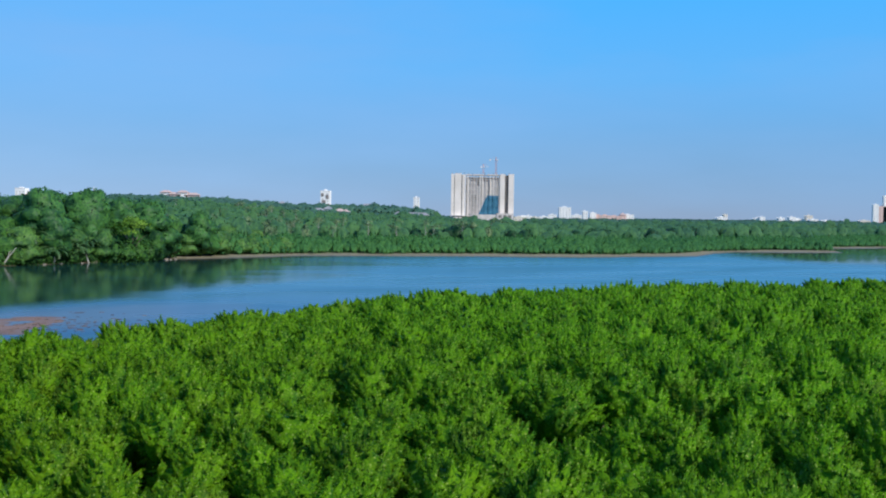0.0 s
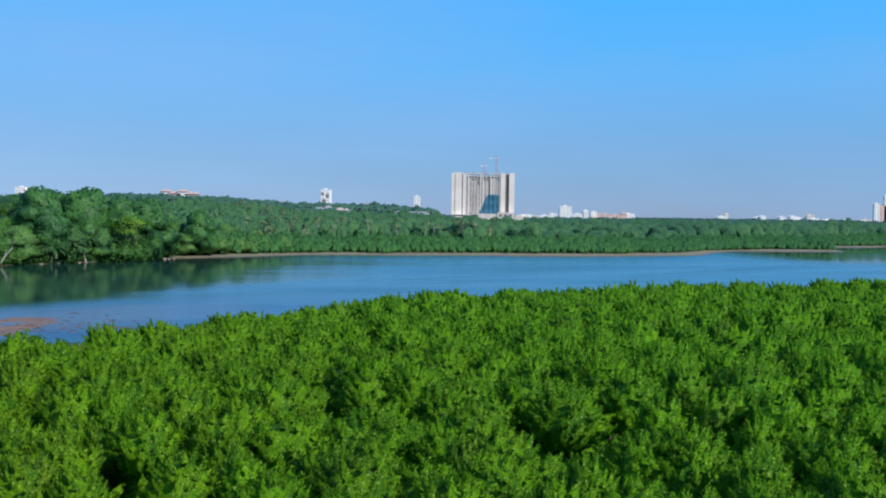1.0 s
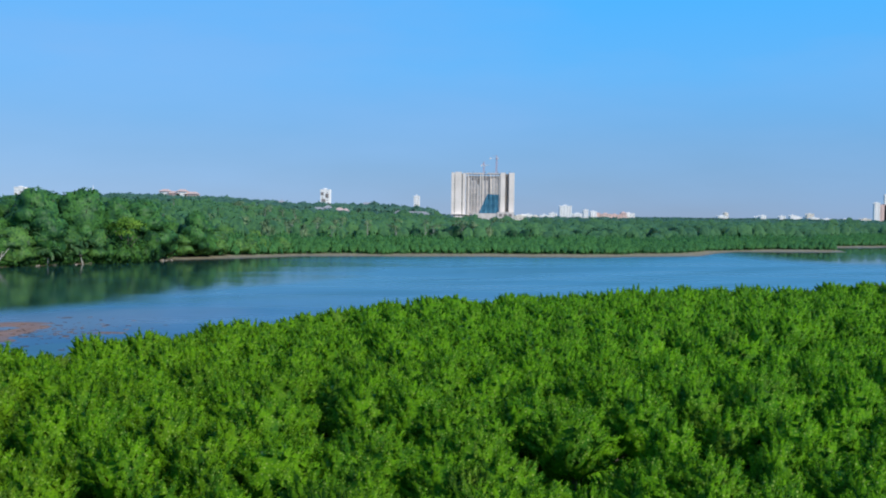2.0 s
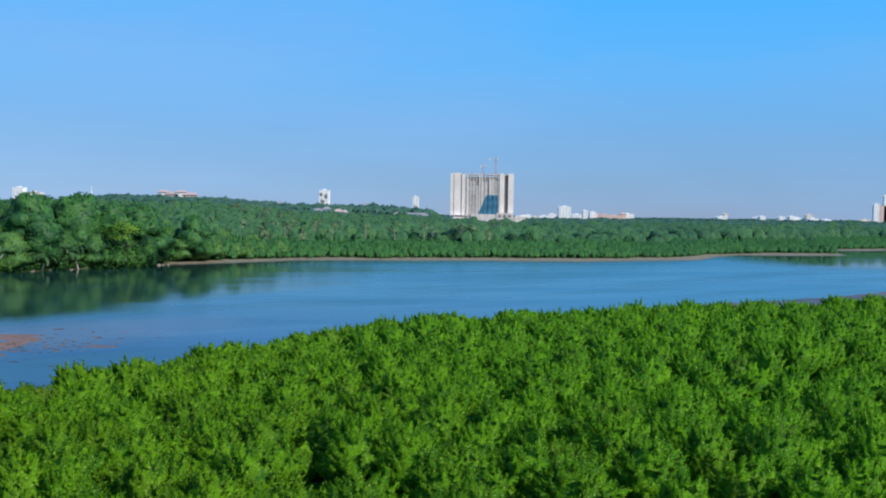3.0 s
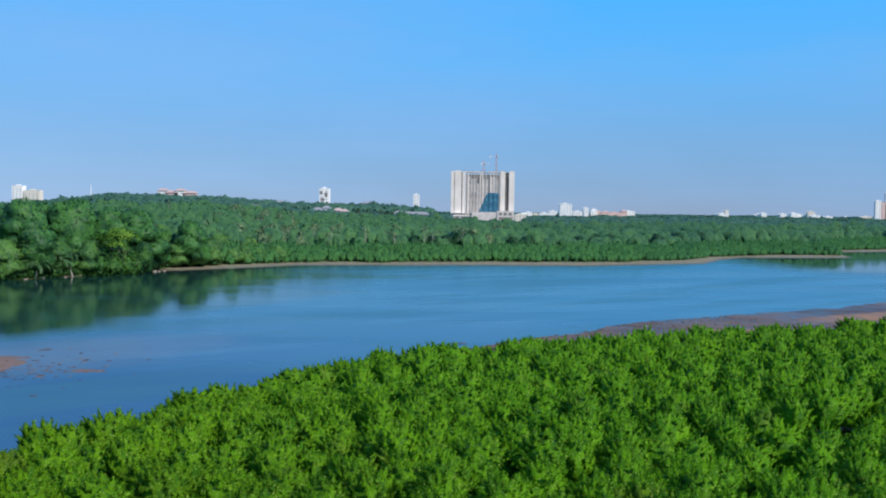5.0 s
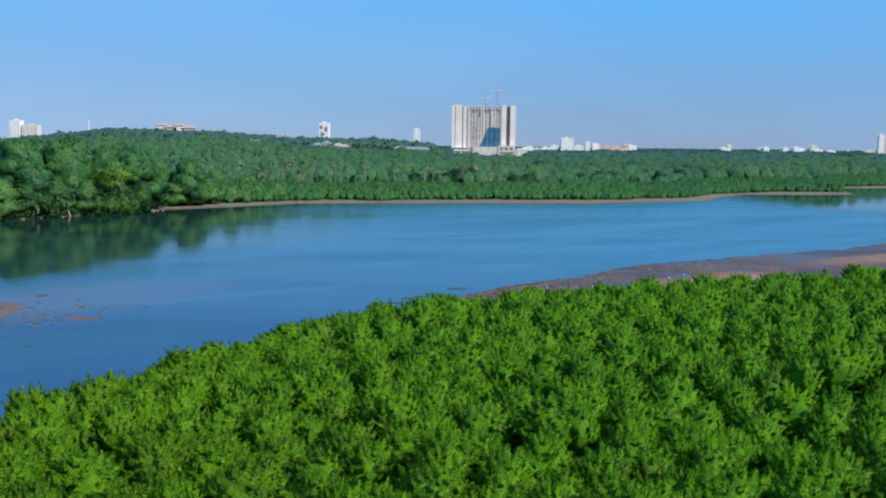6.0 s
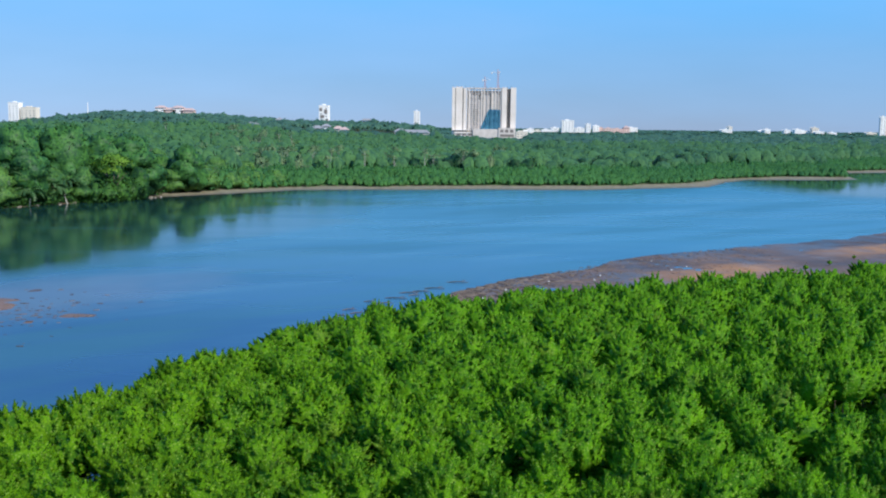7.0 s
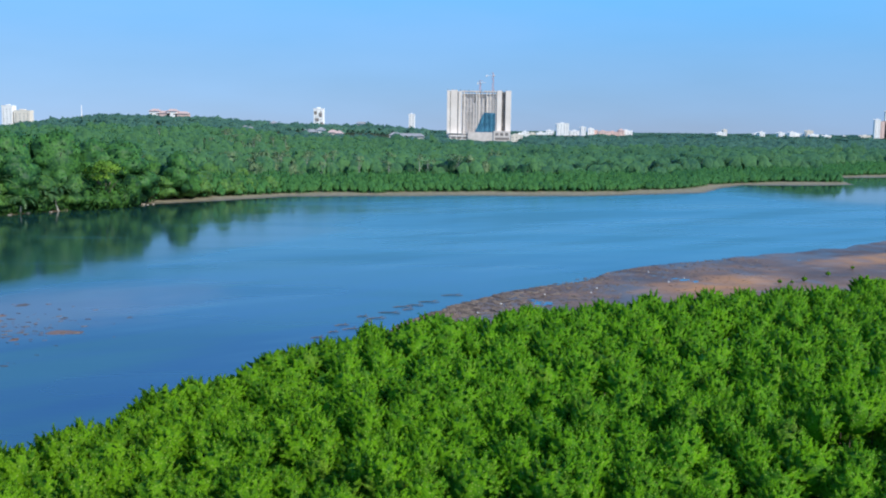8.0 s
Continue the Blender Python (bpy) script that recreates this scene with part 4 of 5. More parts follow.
def build_bank_trees():
    """Single broadleaf trees, palms and scrub on the left bank."""
    rng = np.random.default_rng(23)
    crowns, trunks = [], []
    for k in range(7):
        me = leaf_mesh("crown", full_crown(rng, tree_lobes(rng, 0.42, 1.0, 0.02, 22, 9, 0.85), 3, 1500, 0.038, 0.7, 0.4, -0.8, 0.35, 0.1, 0.95, 0.85), 3)
        me.materials.append(M_BROAD)
        crowns.append(me)
        bm = bmesh.new()
        tube(bm, [(0, 0, -0.03), (0.01, 0.01, 0.25), (0.02, 0, 0.6)], [0.03, 0.022, 0.012])
        for j in range(5):
            a = j * 1.3 + k
            tube(bm, [(0.01, 0, 0.22 + 0.05 * j), (0.14 * math.cos(a), 0.14 * math.sin(a), 0.48 + 0.04 * j), (0.26 * math.cos(a), 0.26 * math.sin(a), 0.62 + 0.04 * j)], [0.014, 0.009, 0.004], 5)
        me = bpy.data.meshes.new("trunk")
        bm.to_mesh(me), bm.free()
        me.materials.append(M_BARK)
        trunks.append(me)
    dark = []
    for k in range(3):
        dark.append(leaf_mesh("crown", full_crown(rng, tree_lobes(rng, 0.42, 1.0, 0.05, 13, 6), 2, 420, 0.07, 0.6, 0.4, -0.8, 0.35, 0.1, 0.85, 0.85), 3))
        dark[-1].materials.append(M_SHADY)
    for me in crowns[:4]:
        pale = me.copy()
        pale.materials[0] = M_LIGHT
        crowns.append(pale)
    count = 0
    for row, step in ((3, 7), (10, 10), (20, 13), (32, 14)):
        px = -160.0
        while px < -56 - 0.2 * row:
            px += step * 0.55 * rng.uniform(0.75, 1.3)
            ox, oy = px - 0.55 * row + rng.uniform(-1, 1), float(line(FAR_TREES, px)) + 0.75 * row + rng.uniform(-2, 2)
            tall = float(treeline_height(px)) * (0.46 + 0.46 * min(row / 24, 1)) * rng.uniform(0.74, 1.03)
            broad = tall * rng.uniform(0.75, 1.15) + (5.5 if px < -79 else 3.5)
            tree = new("broadleaf_tree")
            tree.matrix_basis = pose(ox, oy, float(land(ox, oy)) - 0.1, 0, 0, rng.uniform(0, 360)) @ Matrix.Diagonal((broad, broad, tall, 1))
            tagged(tree, "leafy dark green broadleaf tree on the lagoon bank" if row > 5 else "low green broadleaf tree overhanging the water", "tree", "trees of the far bank")
            put_mesh("trunk", trunks[count % 7], None, tree)
            light = px > -79 + rng.normal(0, 2.5) or (row < 5 and rng.random() < 0.3)
            put_mesh("crown", crowns[rng.integers(7, 11) if light else rng.integers(0, 7)], None, tree)
            count += 1
    # the great trees whose heads stand out above the bank
    for ox, oy, broad, tall, me in ((-102, 247, 18, 19.6, crowns[0]), (-97, 263, 22, 19.2, crowns[1]), (-85.5, 277, 22, 17.2, crowns[2]), (-116, 240, 20, 20.5, crowns[3]), (-74, 291, 14, 14.0, crowns[4]), (-106, 262, 20, 18.6, crowns[6]), (-92, 274, 19, 17.4, crowns[5]), (-90, 256.5, 8.5, 9.3, crowns[8]), (-80.5, 269.5, 9, 8.6, crowns[5]), (-103.5, 239.5, 8, 9.0, crowns[7])):
        tree = new("broadleaf_tree")
        tree.matrix_basis = pose(ox, oy, float(land(ox, oy)) - 0.1, 0, 0, rng.uniform(0, 360)) @ Matrix.Diagonal((broad, broad, tall, 1))
        tagged(tree, "great broad-headed dark green tree on the bank" if tall > 12 else "round leafy green tree in front of taller ones", "tree", "trees of the far bank")
        put_mesh("trunk", trunks[count % 7], None, tree)
        if tall > 12:
            me = leaf_mesh("crown", full_crown(rng, tree_lobes(rng, 0.42, 1.0, 0.02, 24, 9, 0.85), 4, 3000, 0.036, 0.7, 0.4, -0.8, 0.4, 0.05, 0.92, 0.9), 3)
            me.materials.append(M_GREAT)
        put_mesh("crown", me, None, tree)
        count += 1
    # darker single trees that stand up behind the mangrove belt
    row = [-17.0, -13.5, -9, -3.5, 0.5, 4, 21, 26, 31]
    px = 36.0
    while px < 190:
        px += rng.uniform(3, 24)
        row.append(px)
    for px in row:
        ox = px + rng.uniform(-1, 1)
        oy = float(line(FAR_TREES, ox)) + rng.uniform(25, 33) + 0.08 * abs(ox)
        tall = rng.uniform(8.6, 10.6)
        broad = rng.uniform(8, 12)
        tree = new("broadleaf_tree")
        tree.matrix_basis = pose(ox, oy, float(land(ox, oy)) - 0.1, 0, 0, rng.uniform(0, 360)) @ Matrix.Diagonal((broad, broad, tall, 1))
        tagged(tree, "dark green broadleaf tree behind the mangrove belt", "tree", "trees behind the mangrove belt")
        put_mesh("trunk", trunks[count % 7], None, tree)
        put_mesh("crown", dark[count % 3], None, tree)
        count += 1
    # the yellow-green tree that stands out
    me = leaf_mesh("crown", lobed_crown(rng, [(0, 0, 7.6, 2.6, 1.5), (-1.8, 0.3, 7.2, 1.9, 1.2), (1.7, -0.4, 7.5, 2.0, 1.3), (0.3, -0.8, 8.5, 1.7, 1.0), (0, -1.5, 6.0, 1.6, 1.0)], 900, 0.55, 0.6, 0.2))
    me.materials.append(M_YELLOW)
    tree = new("yellow_green_tree")
    tree.matrix_basis = pose(-84.4, 261.0, float(land(-84.4, 261.0)) + 0.2) @ Matrix.Diagonal((1.4, 1.4, 1.28, 1))
    tagged(tree, "bright yellow-green tree among darker bank trees", "tree")
    put_mesh("trunk", trunks[0], None, tree).matrix_basis = Matrix.Diagonal((9, 9, 9, 1))
    put_mesh("crown", me, None, tree)


def build_palms():
    rng = np.random.default_rng(31)
    frond = []
    for k in range(9):
        f = k / 8
        frond.append(((0.15 + 3.4 * f), 1.1 * math.sin(f * 2.2) - 1.5 * f * f))
    quads = []
    for (r0, z0), (r1, z1) in zip(frond, frond[1:]):
        for side in (-1, 1):
            w = 0.7 * math.sin(min((r0 / 3.6) * 2.6 + 0.4, 3.0))
            quads += [(r0, 0, z0), (r1 + 0.12, side * w, z1 - 0.28 * w - 0.1), (r1 + 0.3, side * w * 0.8, z1 - 0.3 * w), (r1, 0, z1)]
    leaf = leaf_mesh("frond", np.array(quads))
    leaf.materials.append(M_PALM)
    for ox, oy, tall in ((-102, 242, 7.0), (-98.5, 246, 5.4), (-95, 250, 4.2), (-106, 238, 6.0), (-97.5, 243, 3.6), (-93, 254, 5.0)):
        palm = new("palm_tree")
        palm.matrix_basis = pose(ox, oy, float(land(ox, oy)) - 0.1, 0, 0, rng.uniform(0, 360))
        tagged(palm, "palm with drooping grey-green fronds at the water's edge", "palm", "palms on the bank")
        part("trunk", tube(bmesh.new(), [(0, 0, 0), (0.2, 0, tall * 0.5), (0.1, 0.1, tall)], [0.2, 0.15, 0.13]), M_PALE_BARK, palm)
        for j in range(13):
            f = put_mesh("frond", leaf, None, palm)
            f.matrix_basis = pose(0.1, 0.1, tall, 0, rng.uniform(-35, 25), j * 360 / 13 + rng.uniform(-10, 10))
    # shrubs that overhang the water
    bushes = []
    for k in range(4):
        me = leaf_mesh("foliage", full_crown(rng, tree_lobes(rng, 0.5, 1.0, -0.1, 9, 6), 2, 560, 0.12, 0.5, 0.4, -0.9, shrink=0.72), 3)
        me.materials.append(M_BROAD)
        bushes.append(me)
    for i in range(44):
        ox = -112 + 30.5 * i / 39 + rng.uniform(-0.6, 0.6)
        oy = float(line(FAR_SHORE, ox)) + rng.uniform(2.4, 4.4)
        tall = rng.uniform(2.4, 4.8)
        if i > 39:  # taller ones below the yellow-green tree
            ox, oy, tall = -87.5 + 2.0 * (i - 40), 256.5 + 3.0 * (i - 40), 6.4
        bush = new("bank_shrub")
        bush.matrix_basis = pose(ox, oy, float(land(ox, oy)), 0, 0, rng.uniform(0, 360)) @ Matrix.Diagonal((tall * 1.15, tall * 1.15, tall, 1))
        tagged(bush, "leafy green shrub leaning over the water", "shrub", "shrubs along the bank")
        part("stem", tube(bmesh.new(), [(0, 0, -0.02), (0.03, 0.02, 0.3), (0.05, 0, 0.6)], [0.03, 0.022, 0.01], 5), M_BARK, bush)
        put_mesh("foliage", bushes[i % 4], None, bush)
    # pale bare trunks that show among the woods
    for i in range(38):
        ox = rng.uniform(-75, 10) if i < 20 else rng.normal(-108, 16)
        oy = float(line(FAR_TREES, ox)) + rng.uniform(18, 70) if i < 20 else rng.normal(500, 35)
        tall = rng.uniform(8, 11) if i < 20 else rng.uniform(12, 15.5)
        tree = new("pale_trunk_tree")
        tree.matrix_basis = pose(ox, oy, float(land(ox, oy)), 0, 0, rng.uniform(0, 360))
        tagged(tree, "slender pale-barked tree with sparse dry crown", "tree", "pale trees of the wood")
        bm = tube(bmesh.new(), [(0, 0, 0), (0.2, 0.1, tall * 0.6), (0.3, 0, tall)], [0.14, 0.1, 0.04], 5)
        for j in range(4):
            a = j * 1.7
            tube(bm, [(0.2, 0.05, tall * (0.5 + 0.1 * j)), (0.2 + 1.2 * math.cos(a), 1.2 * math.sin(a), tall * (0.68 + 0.1 * j))], [0.08, 0.03], 4)
        part("trunk", bm, M_PALE_BARK, tree)
        lobes = [(rng.normal(0, 1.0), rng.normal(0, 1.0), tall * rng.uniform(0.8, 1.02), 1.3, 0.9) for _ in range(5)]
        put_mesh("crown", leaf_mesh("crown", lobed_crown(rng, lobes, 110, 0.6, 0.6, 0.3)), M_SCRUB, tree)


build_far_woods()
build_bank_trees()
build_palms()


# ---- buildings ----
def build_tower_block():
    """The unfinished high-rise: white end piers, raw slabs and columns between, netting and a podium."""
    x0, y0, z0 = -9.0, 1430.0, 2.0
    base = new("unfinished_high_rise")
    base.matrix_basis = pose(x0, y0, z0)
    tagged(base, "unfinished concrete high-rise with white end piers and netting", "building")
    floors, step, top = 22, 3.1, 70.5
    # raw slabs
    slab = boxes([(21, 70, 0.0, 22, 0, 0.55)])
    me = bpy.data.meshes.new("slab")
    slab.to_mesh(me), slab.free()
    me.materials.append(M_CONCRETE)
    for k in range(floors):
        put_mesh("slab", me, None, base).matrix_basis = pose(0, 0, top - 0.55 - k * step)
    # columns, some in pairs
    for cx, half in ((21.6, 0.5), (24.4, 0.85), (28.6, 0.35), (33.0, 0.45), (37.2, 0.35), (42.0, 0.8), (45.4, 0.8), (50.0, 0.45), (56.6, 0.6), (61.2, 0.6), (65.4, 0.45), (69.4, 0.6)):
        part("column", boxes([(cx - half, cx + half, -0.5, 0.6, 0, top - 1)]), M_PIER if half > 0.55 else M_CONCRETE, base)
    part("rear_wall", boxes([(21, 70, 2.6, 3.4, 0, top - 3)]), M_CONCRETE, base)
    # bays already walled up, storey by storey; the top floors and some bays are still open
    for a, b, lo, hi, wall in ((25.3, 28.2, 4, 20, M_CONCRETE), (29.0, 36.8, 2, 13, M_STAIN), (37.6, 41.2, 3, 17, M_CONCRETE), (46.2, 53.2, 4, 19, M_CONCRETE), (57.2, 60.6, 3, 20, M_PIER), (62, 65, 11, 20, M_CONCRETE), (65.8, 68.8, 12, 19, M_STAIN), (29.0, 36.8, 13, 19, M_CONCRETE), (25.3, 28.2, 2, 4, M_STAIN), (42.9, 44.5, 2, 20, M_STAIN)):
        for k in range(lo, hi):
            part("infill_wall", boxes([(a, b, 0.35 + 0.12 * (k % 3), 1.2, k * step + 0.1 + (top - floors * step), k * step + 2.3 + 0.25 * (k % 2) + (top - floors * step))]), wall, base)
    # white piers with dark slots
    for a, b, h in ((0.0, 4.4, top + 1.2), (5.2, 15.0, top + 2.0), (16.2, 20.4, top + 0.5), (70.6, 77.6, top + 1.6), (83.0, 90.8, top + 1.6)):
        part("pier", boxes([(a, b, -1.4, 22, 0, h)], 0.15), M_PIER, base)
    for a, b in ((4.4, 5.2), (15.0, 16.2), (77.6, 83.0)):
        part("slot", boxes([(a, b, 3.2, 21, 0, top)]), M_DARK, base)
    for k in range(floors):
        part("landing", boxes([(77.6, 83.0, 0.4, 3.0, top - 1.2 - k * step, top - 0.8 - k * step)]), M_CONCRETE, base)
    for a, b in ((21, 30), (31.5, 47), (52, 69)):
        part("parapet", boxes([(a, b, 0.1, 0.5, top, top + 1.1)]), M_CONCRETE, base)
    for k in range(16):  # starter bars and shuttering left standing on the roof
        part("roof_post", boxes([(1.2 + 5.9 * k, 1.7 + 5.9 * k, 0.4, 0.9, top, top + (3.4 if k < 4 else 2.2 + 0.5 * (k % 3)))]), M_BARK, base)
    # hanging net, a slanted outline
    bm = bmesh.new()
    nx, nz = 14, 12
    grid = []
    for i in range(nx + 1):
        u = i / nx
        xx = 40.5 + 28.5 * u
        hi = 14 + 28 * min(u / 0.42, 1) - 1.5 * u
        grid.append([bm.verts.new((xx, -1.0 - 0.35 * math.sin(i * 1.9) - 0.2 * math.sin(j * 1.3), 12 + (hi - 12) * j / nz)) for j in range(nz + 1)])
    for i in range(nx):
        for j in range(nz):
            bm.faces.new((grid[i][j], grid[i + 1][j], grid[i + 1][j + 1], grid[i][j + 1]))
    bmesh.ops.solidify(bm, geom=list(bm.faces), thickness=0.06)
    part("safety_net", bm, M_NET, base, "blue-green safety netting")
    # podium
    wings = [part("podium", boxes([span]), M_CONCRETE, base) for span in ((30, 66, -14, 0, -1, 13.5), (4, 29.9, -12, -1.5, -1, 9.5), (66.1, 90, -15, -1.5, -1, 15.5))]
    for k in range(3):
        part("floor_slab", boxes([(2, 29.8, -13, -1.5, 3 + 4.2 * k, 3.5 + 4.2 * k)]), M_WHITE, wings[1])
        part("opening", boxes([(68.5 + 7 * k, 73 + 7 * k, -15.15, -14.9, 9, 13)]), M_DARK, wings[2])
        part("opening", boxes([(7 + 8 * k, 13 + 8 * k, -12.15, -11.9, 3.6, 6.8)]), M_DARK, wings[1])
    part("opening", boxes([(68.5, 88, -15.15, -14.9, 3, 6.5)]), M_DARK, wings[2])


def build_crane(x, y, z_top, reach, back, turn):
    base = new("tower_crane")
    base.matrix_basis = pose(x, y, 2, 0, 0, turn)
    tagged(base, "slim red and white tower crane above the unfinished high-rise", "crane", "cranes of the building site")
    h = z_top - 2
    w = 0.9
    bm = bmesh.new()
    for a, b in ((-w, -w), (w, -w), (w, w), (-w, w)):
        tube(bm, [(a, b, 0), (a, b, h)], [0.18, 0.18], 4)
    n = int(h / 3)
    for k in range(n):
        s = w if k % 2 else -w
        for q in (-w, w):
            tube(bm, [(-s, q, k * h / n), (s, q, (k + 1) * h / n)], [0.09, 0.09], 4)
            tube(bm, [(q, -s, k * h / n), (q, s, (k + 1) * h / n)], [0.09, 0.09], 4)
    part("mast", bm, M_CRANE, base)
    bm = bmesh.new()
    for q in (-0.7, 0.7):
        tube(bm, [(-back, q, h), (reach, q, h)], [0.16, 0.16], 4)
    tube(bm, [(-1, 0, h + 1.5), (reach, 0, h + 0.9)], [0.14, 0.1], 4)
    for k in range(int(reach / 2)):
        tube(bm, [(2 * k, -0.7, h), (2 * k + 1, 0, h + 1.3), (2 * k + 2, 0.7, h)], [0.06, 0.06, 0.06], 4)
    part("jib", bm, M_CRANE_WHITE, base, "white lattice jib")
    part("peak", tube(bmesh.new(), [(0, 0, h), (0, 0, h + 4.5)], [0.6, 0.15], 4), M_CRANE, base)
    part("counterweight", boxes([(-back, -back + 2, -1, 1, h - 1.8, h + 0.6)], 0.1), M_CRANE_WHITE, base)
    cab = part("cab", boxes([(0.6, 2.2, -1.6, -0.4, h - 2, h)], 0.1), M_CRANE_WHITE, base)
    part("cab_window", boxes([(0.8, 2.0, -1.66, -1.58, h - 1.4, h - 0.4)]), M_GLASS, cab)
    part("tie", tube(bmesh.new(), [(-back + 1, 0, h + 0.3), (0, 0, h + 4.4), (reach * 0.6, 0, h + 1.2)], [0.07, 0.07, 0.07], 4), M_CRANE, base)


def build_block(x, y, w, d, h, wall, label, roof=None, dark=0, turn=0.0, name="apartment_block", sunk=1.0):
    """A far building with floors of windows, a parapet and a roof; height h over its ground."""
    z = float(land(x, y)) - sunk
    b = new(name)
    b.matrix_basis = pose(x, y, z, 0, 0, turn)
    tagged(b, label, "building")
    shell = part("wall", boxes([(-w / 2, w / 2, 0, d, 0, h)], 0.1), wall, b)
    if roof:
        bm = bmesh.new()
        v = [bm.verts.new(p) for p in ((-w / 2 - 1, -1, h), (w / 2 + 1, -1, h), (w / 2 + 1, d + 1, h), (-w / 2 - 1, d + 1, h), (-w / 2 + d * 0.3, d / 2, h + d * 0.28), (w / 2 - d * 0.3, d / 2, h + d * 0.28))]
        for f in ((0, 1, 5, 4), (1, 2, 5), (2, 3, 4, 5), (3, 0, 4), (3, 2, 1, 0)):
            bm.faces.new([v[i] for i in f])
        part("roof", bm, roof, b)
    else:
        for q in (-0.2, d - 0.3):
            part("parapet", boxes([(-w / 2 - 0.2, w / 2 + 0.2, q, q + 0.5, h, h + 1.0)]), wall, b)
        part("stair_head", boxes([(-w * 0.2, w * 0.12, d * 0.3, d * 0.7, h, h + 2.6)], 0.1), wall, b)
    n = max(2, int(w / 5))
    spans = [(-w / 2 + (i + 0.3) * w / n, -w / 2 + (i + 0.62) * w / n, -0.06, 0.1, 1.3 + k * 3.4, 2.1 + k * 3.4) for k in range(max(1, int(h / 3.4))) for i in range(n)]
    tagged(part("windows", boxes(spans), M_GLASS, shell), kind="stuff")
    return b


def at_angle(u, y):
    """x of a far thing seen along the slope u from the lagoon's axis."""
    return 0.65 + u * (y - 18.4)


def build_city():
    rng = np.random.default_rng(41)

    def spot(px, y):
        return at_angle((px - 784) / 1741 - 0.014, y)

    # the white slab tower with dark recesses
    y = 1300
    b = build_block(spot(571.5, y), y, 12.8, 12, 35.5, M_WHITE, "tall white tower with dark square recesses on the wooded rise", name="white_tower")
    # flat panels; the shade of the recesses is in their dark colour
    for a, c, lo, hi in ((-5.5, -2.0, 29, 33), (0.5, 4.5, 26, 31), (-4.5, 0.5, 20, 24), (2.5, 6.0, 14, 19)):
        part("recess", boxes([(a, c, -0.25, 0.2, lo, hi)]), M_DARK, b)
    build_block(spot(735, 1500), 1500, 9.0, 10, 38, M_WHITE, "slim white apartment tower above the trees", name="white_tower")
    build_block(spot(1000, 1900), 1900, 23, 16, 31, M_WHITE, "white apartment tower at the edge of the town", name="white_tower")
    # town row right of the high-rise
    for px, w, h, wall in ((935, 14, 19, M_WHITE), (948, 22, 16, M_CREAM), (963, 20, 18, M_WHITE), (978, 16, 22, M_WHITE), (1022, 24, 22, M_WHITE), (1036, 10, 30, M_WHITE), (1050, 12, 27, M_WHITE), (1054, 16, 24, M_PINK), (1072, 22, 22, M_PINK), (1088, 22, 21, M_PINK), (1103, 12, 24, M_PINK), (1112, 24, 24, M_WHITE)):
        y = 2050 + rng.uniform(-40, 40)
        build_block(spot(px, y), y, w, 16, h - 5, wall, "pale low-rise apartment block in the distant town", roof=M_ROOF_RED if wall is M_PINK and px % 2 else None)
    for px, w, h in ((1278, 24, 19), (1284, 9, 26), (1340, 16, 18), (1349, 13, 21), (1383, 14, 20), (1402, 15, 22), (1412, 26, 18), (1432, 16, 26), (1440, 20, 17), (1463, 18, 15), (1530, 24, 16), (1494, 14, 14)):
        y = 2350 + rng.uniform(-50, 50)
        build_block(spot(px, y), y, w, 16, h - 2, M_WHITE if rng.random() < 0.7 else M_CREAM, "small white block on the skyline")
    for px, w, h, wall in ((1549, 12, 48, M_WHITE), (1562, 18, 44, M_PINK), (1566, 10, 66, M_WHITE), (1578, 22, 52, M_PINK)):
        build_block(spot(px, 2100), 2100, w, 7, h, wall, "white and peach apartment tower on the skyline", name="peach_tower")
    # behind the left bank
    build_block(spot(23, 1500), 1500, 16, 14, 44, M_WHITE, "white apartment tower behind the wooded ridge", name="white_tower")
    build_block(spot(49, 1500), 1500, 24, 14, 37, M_CREAM, "broad pale apartment block behind the wooded ridge", name="white_tower")
    for px, w, h, wall in ((283, 12, 18.5, M_WHITE), (300, 14, 16.5, M_PINK), (314, 12, 19, M_WHITE), (331, 15, 16.5, M_PINK)):
        build_block(spot(px, 1180), 1180, w, 10, h, wall, "white house with red roof on the wooded ridge", roof=M_ROOF_RED, name="ridge_house")
    for px, y, w, h, wall, roof in ((596, 880, 8, 5.4, M_CREAM, M_ROOF_RED), (607, 870, 6, 5.2, M_WHITE, M_ROOF_RED), (556, 880, 12, 5.4, M_CREAM, M_ROOF_GREY), (575, 885, 7, 7, M_WHITE, M_ROOF_GREY), (492, 1000, 6, 8, M_WHITE, M_ROOF_GREY), (647, 1280, 14, 17, M_WHITE, M_ROOF_GREY), (733, 900, 24, 5, M_CREAM, M_ROOF_GREY), (706, 895, 10, 5, M_CREAM, M_ROOF_GREY), (928, 1460, 24, 12, M_WHITE, None), (441, 820, 5, 8, M_WHITE, M_ROOF_GREY), (452, 830, 4, 8, M_WHITE, M_ROOF_GREY), (920, 1380, 16, 11, M_CREAM, None)):
        build_block(spot(px, y), y, w, 9, h, wall, "small pale house among the trees", roof=roof, name="house")
    mast = new("radio_mast")
    mast.matrix_basis = pose(spot(155, 1200), 1200, float(land(spot(155, 1200), 1200)))
    tagged(mast, "thin white mast on the wooded ridge", "mast")
    part("pole", tube(bmesh.new(), [(0, 0, 0), (0, 0, 22)], [0.7, 0.5]), M_WHITE, mast)
    part("antenna", tube(bmesh.new(), [(0, 0, 22), (0, 0, 27)], [0.5, 0.2]), M_WHITE, mast)


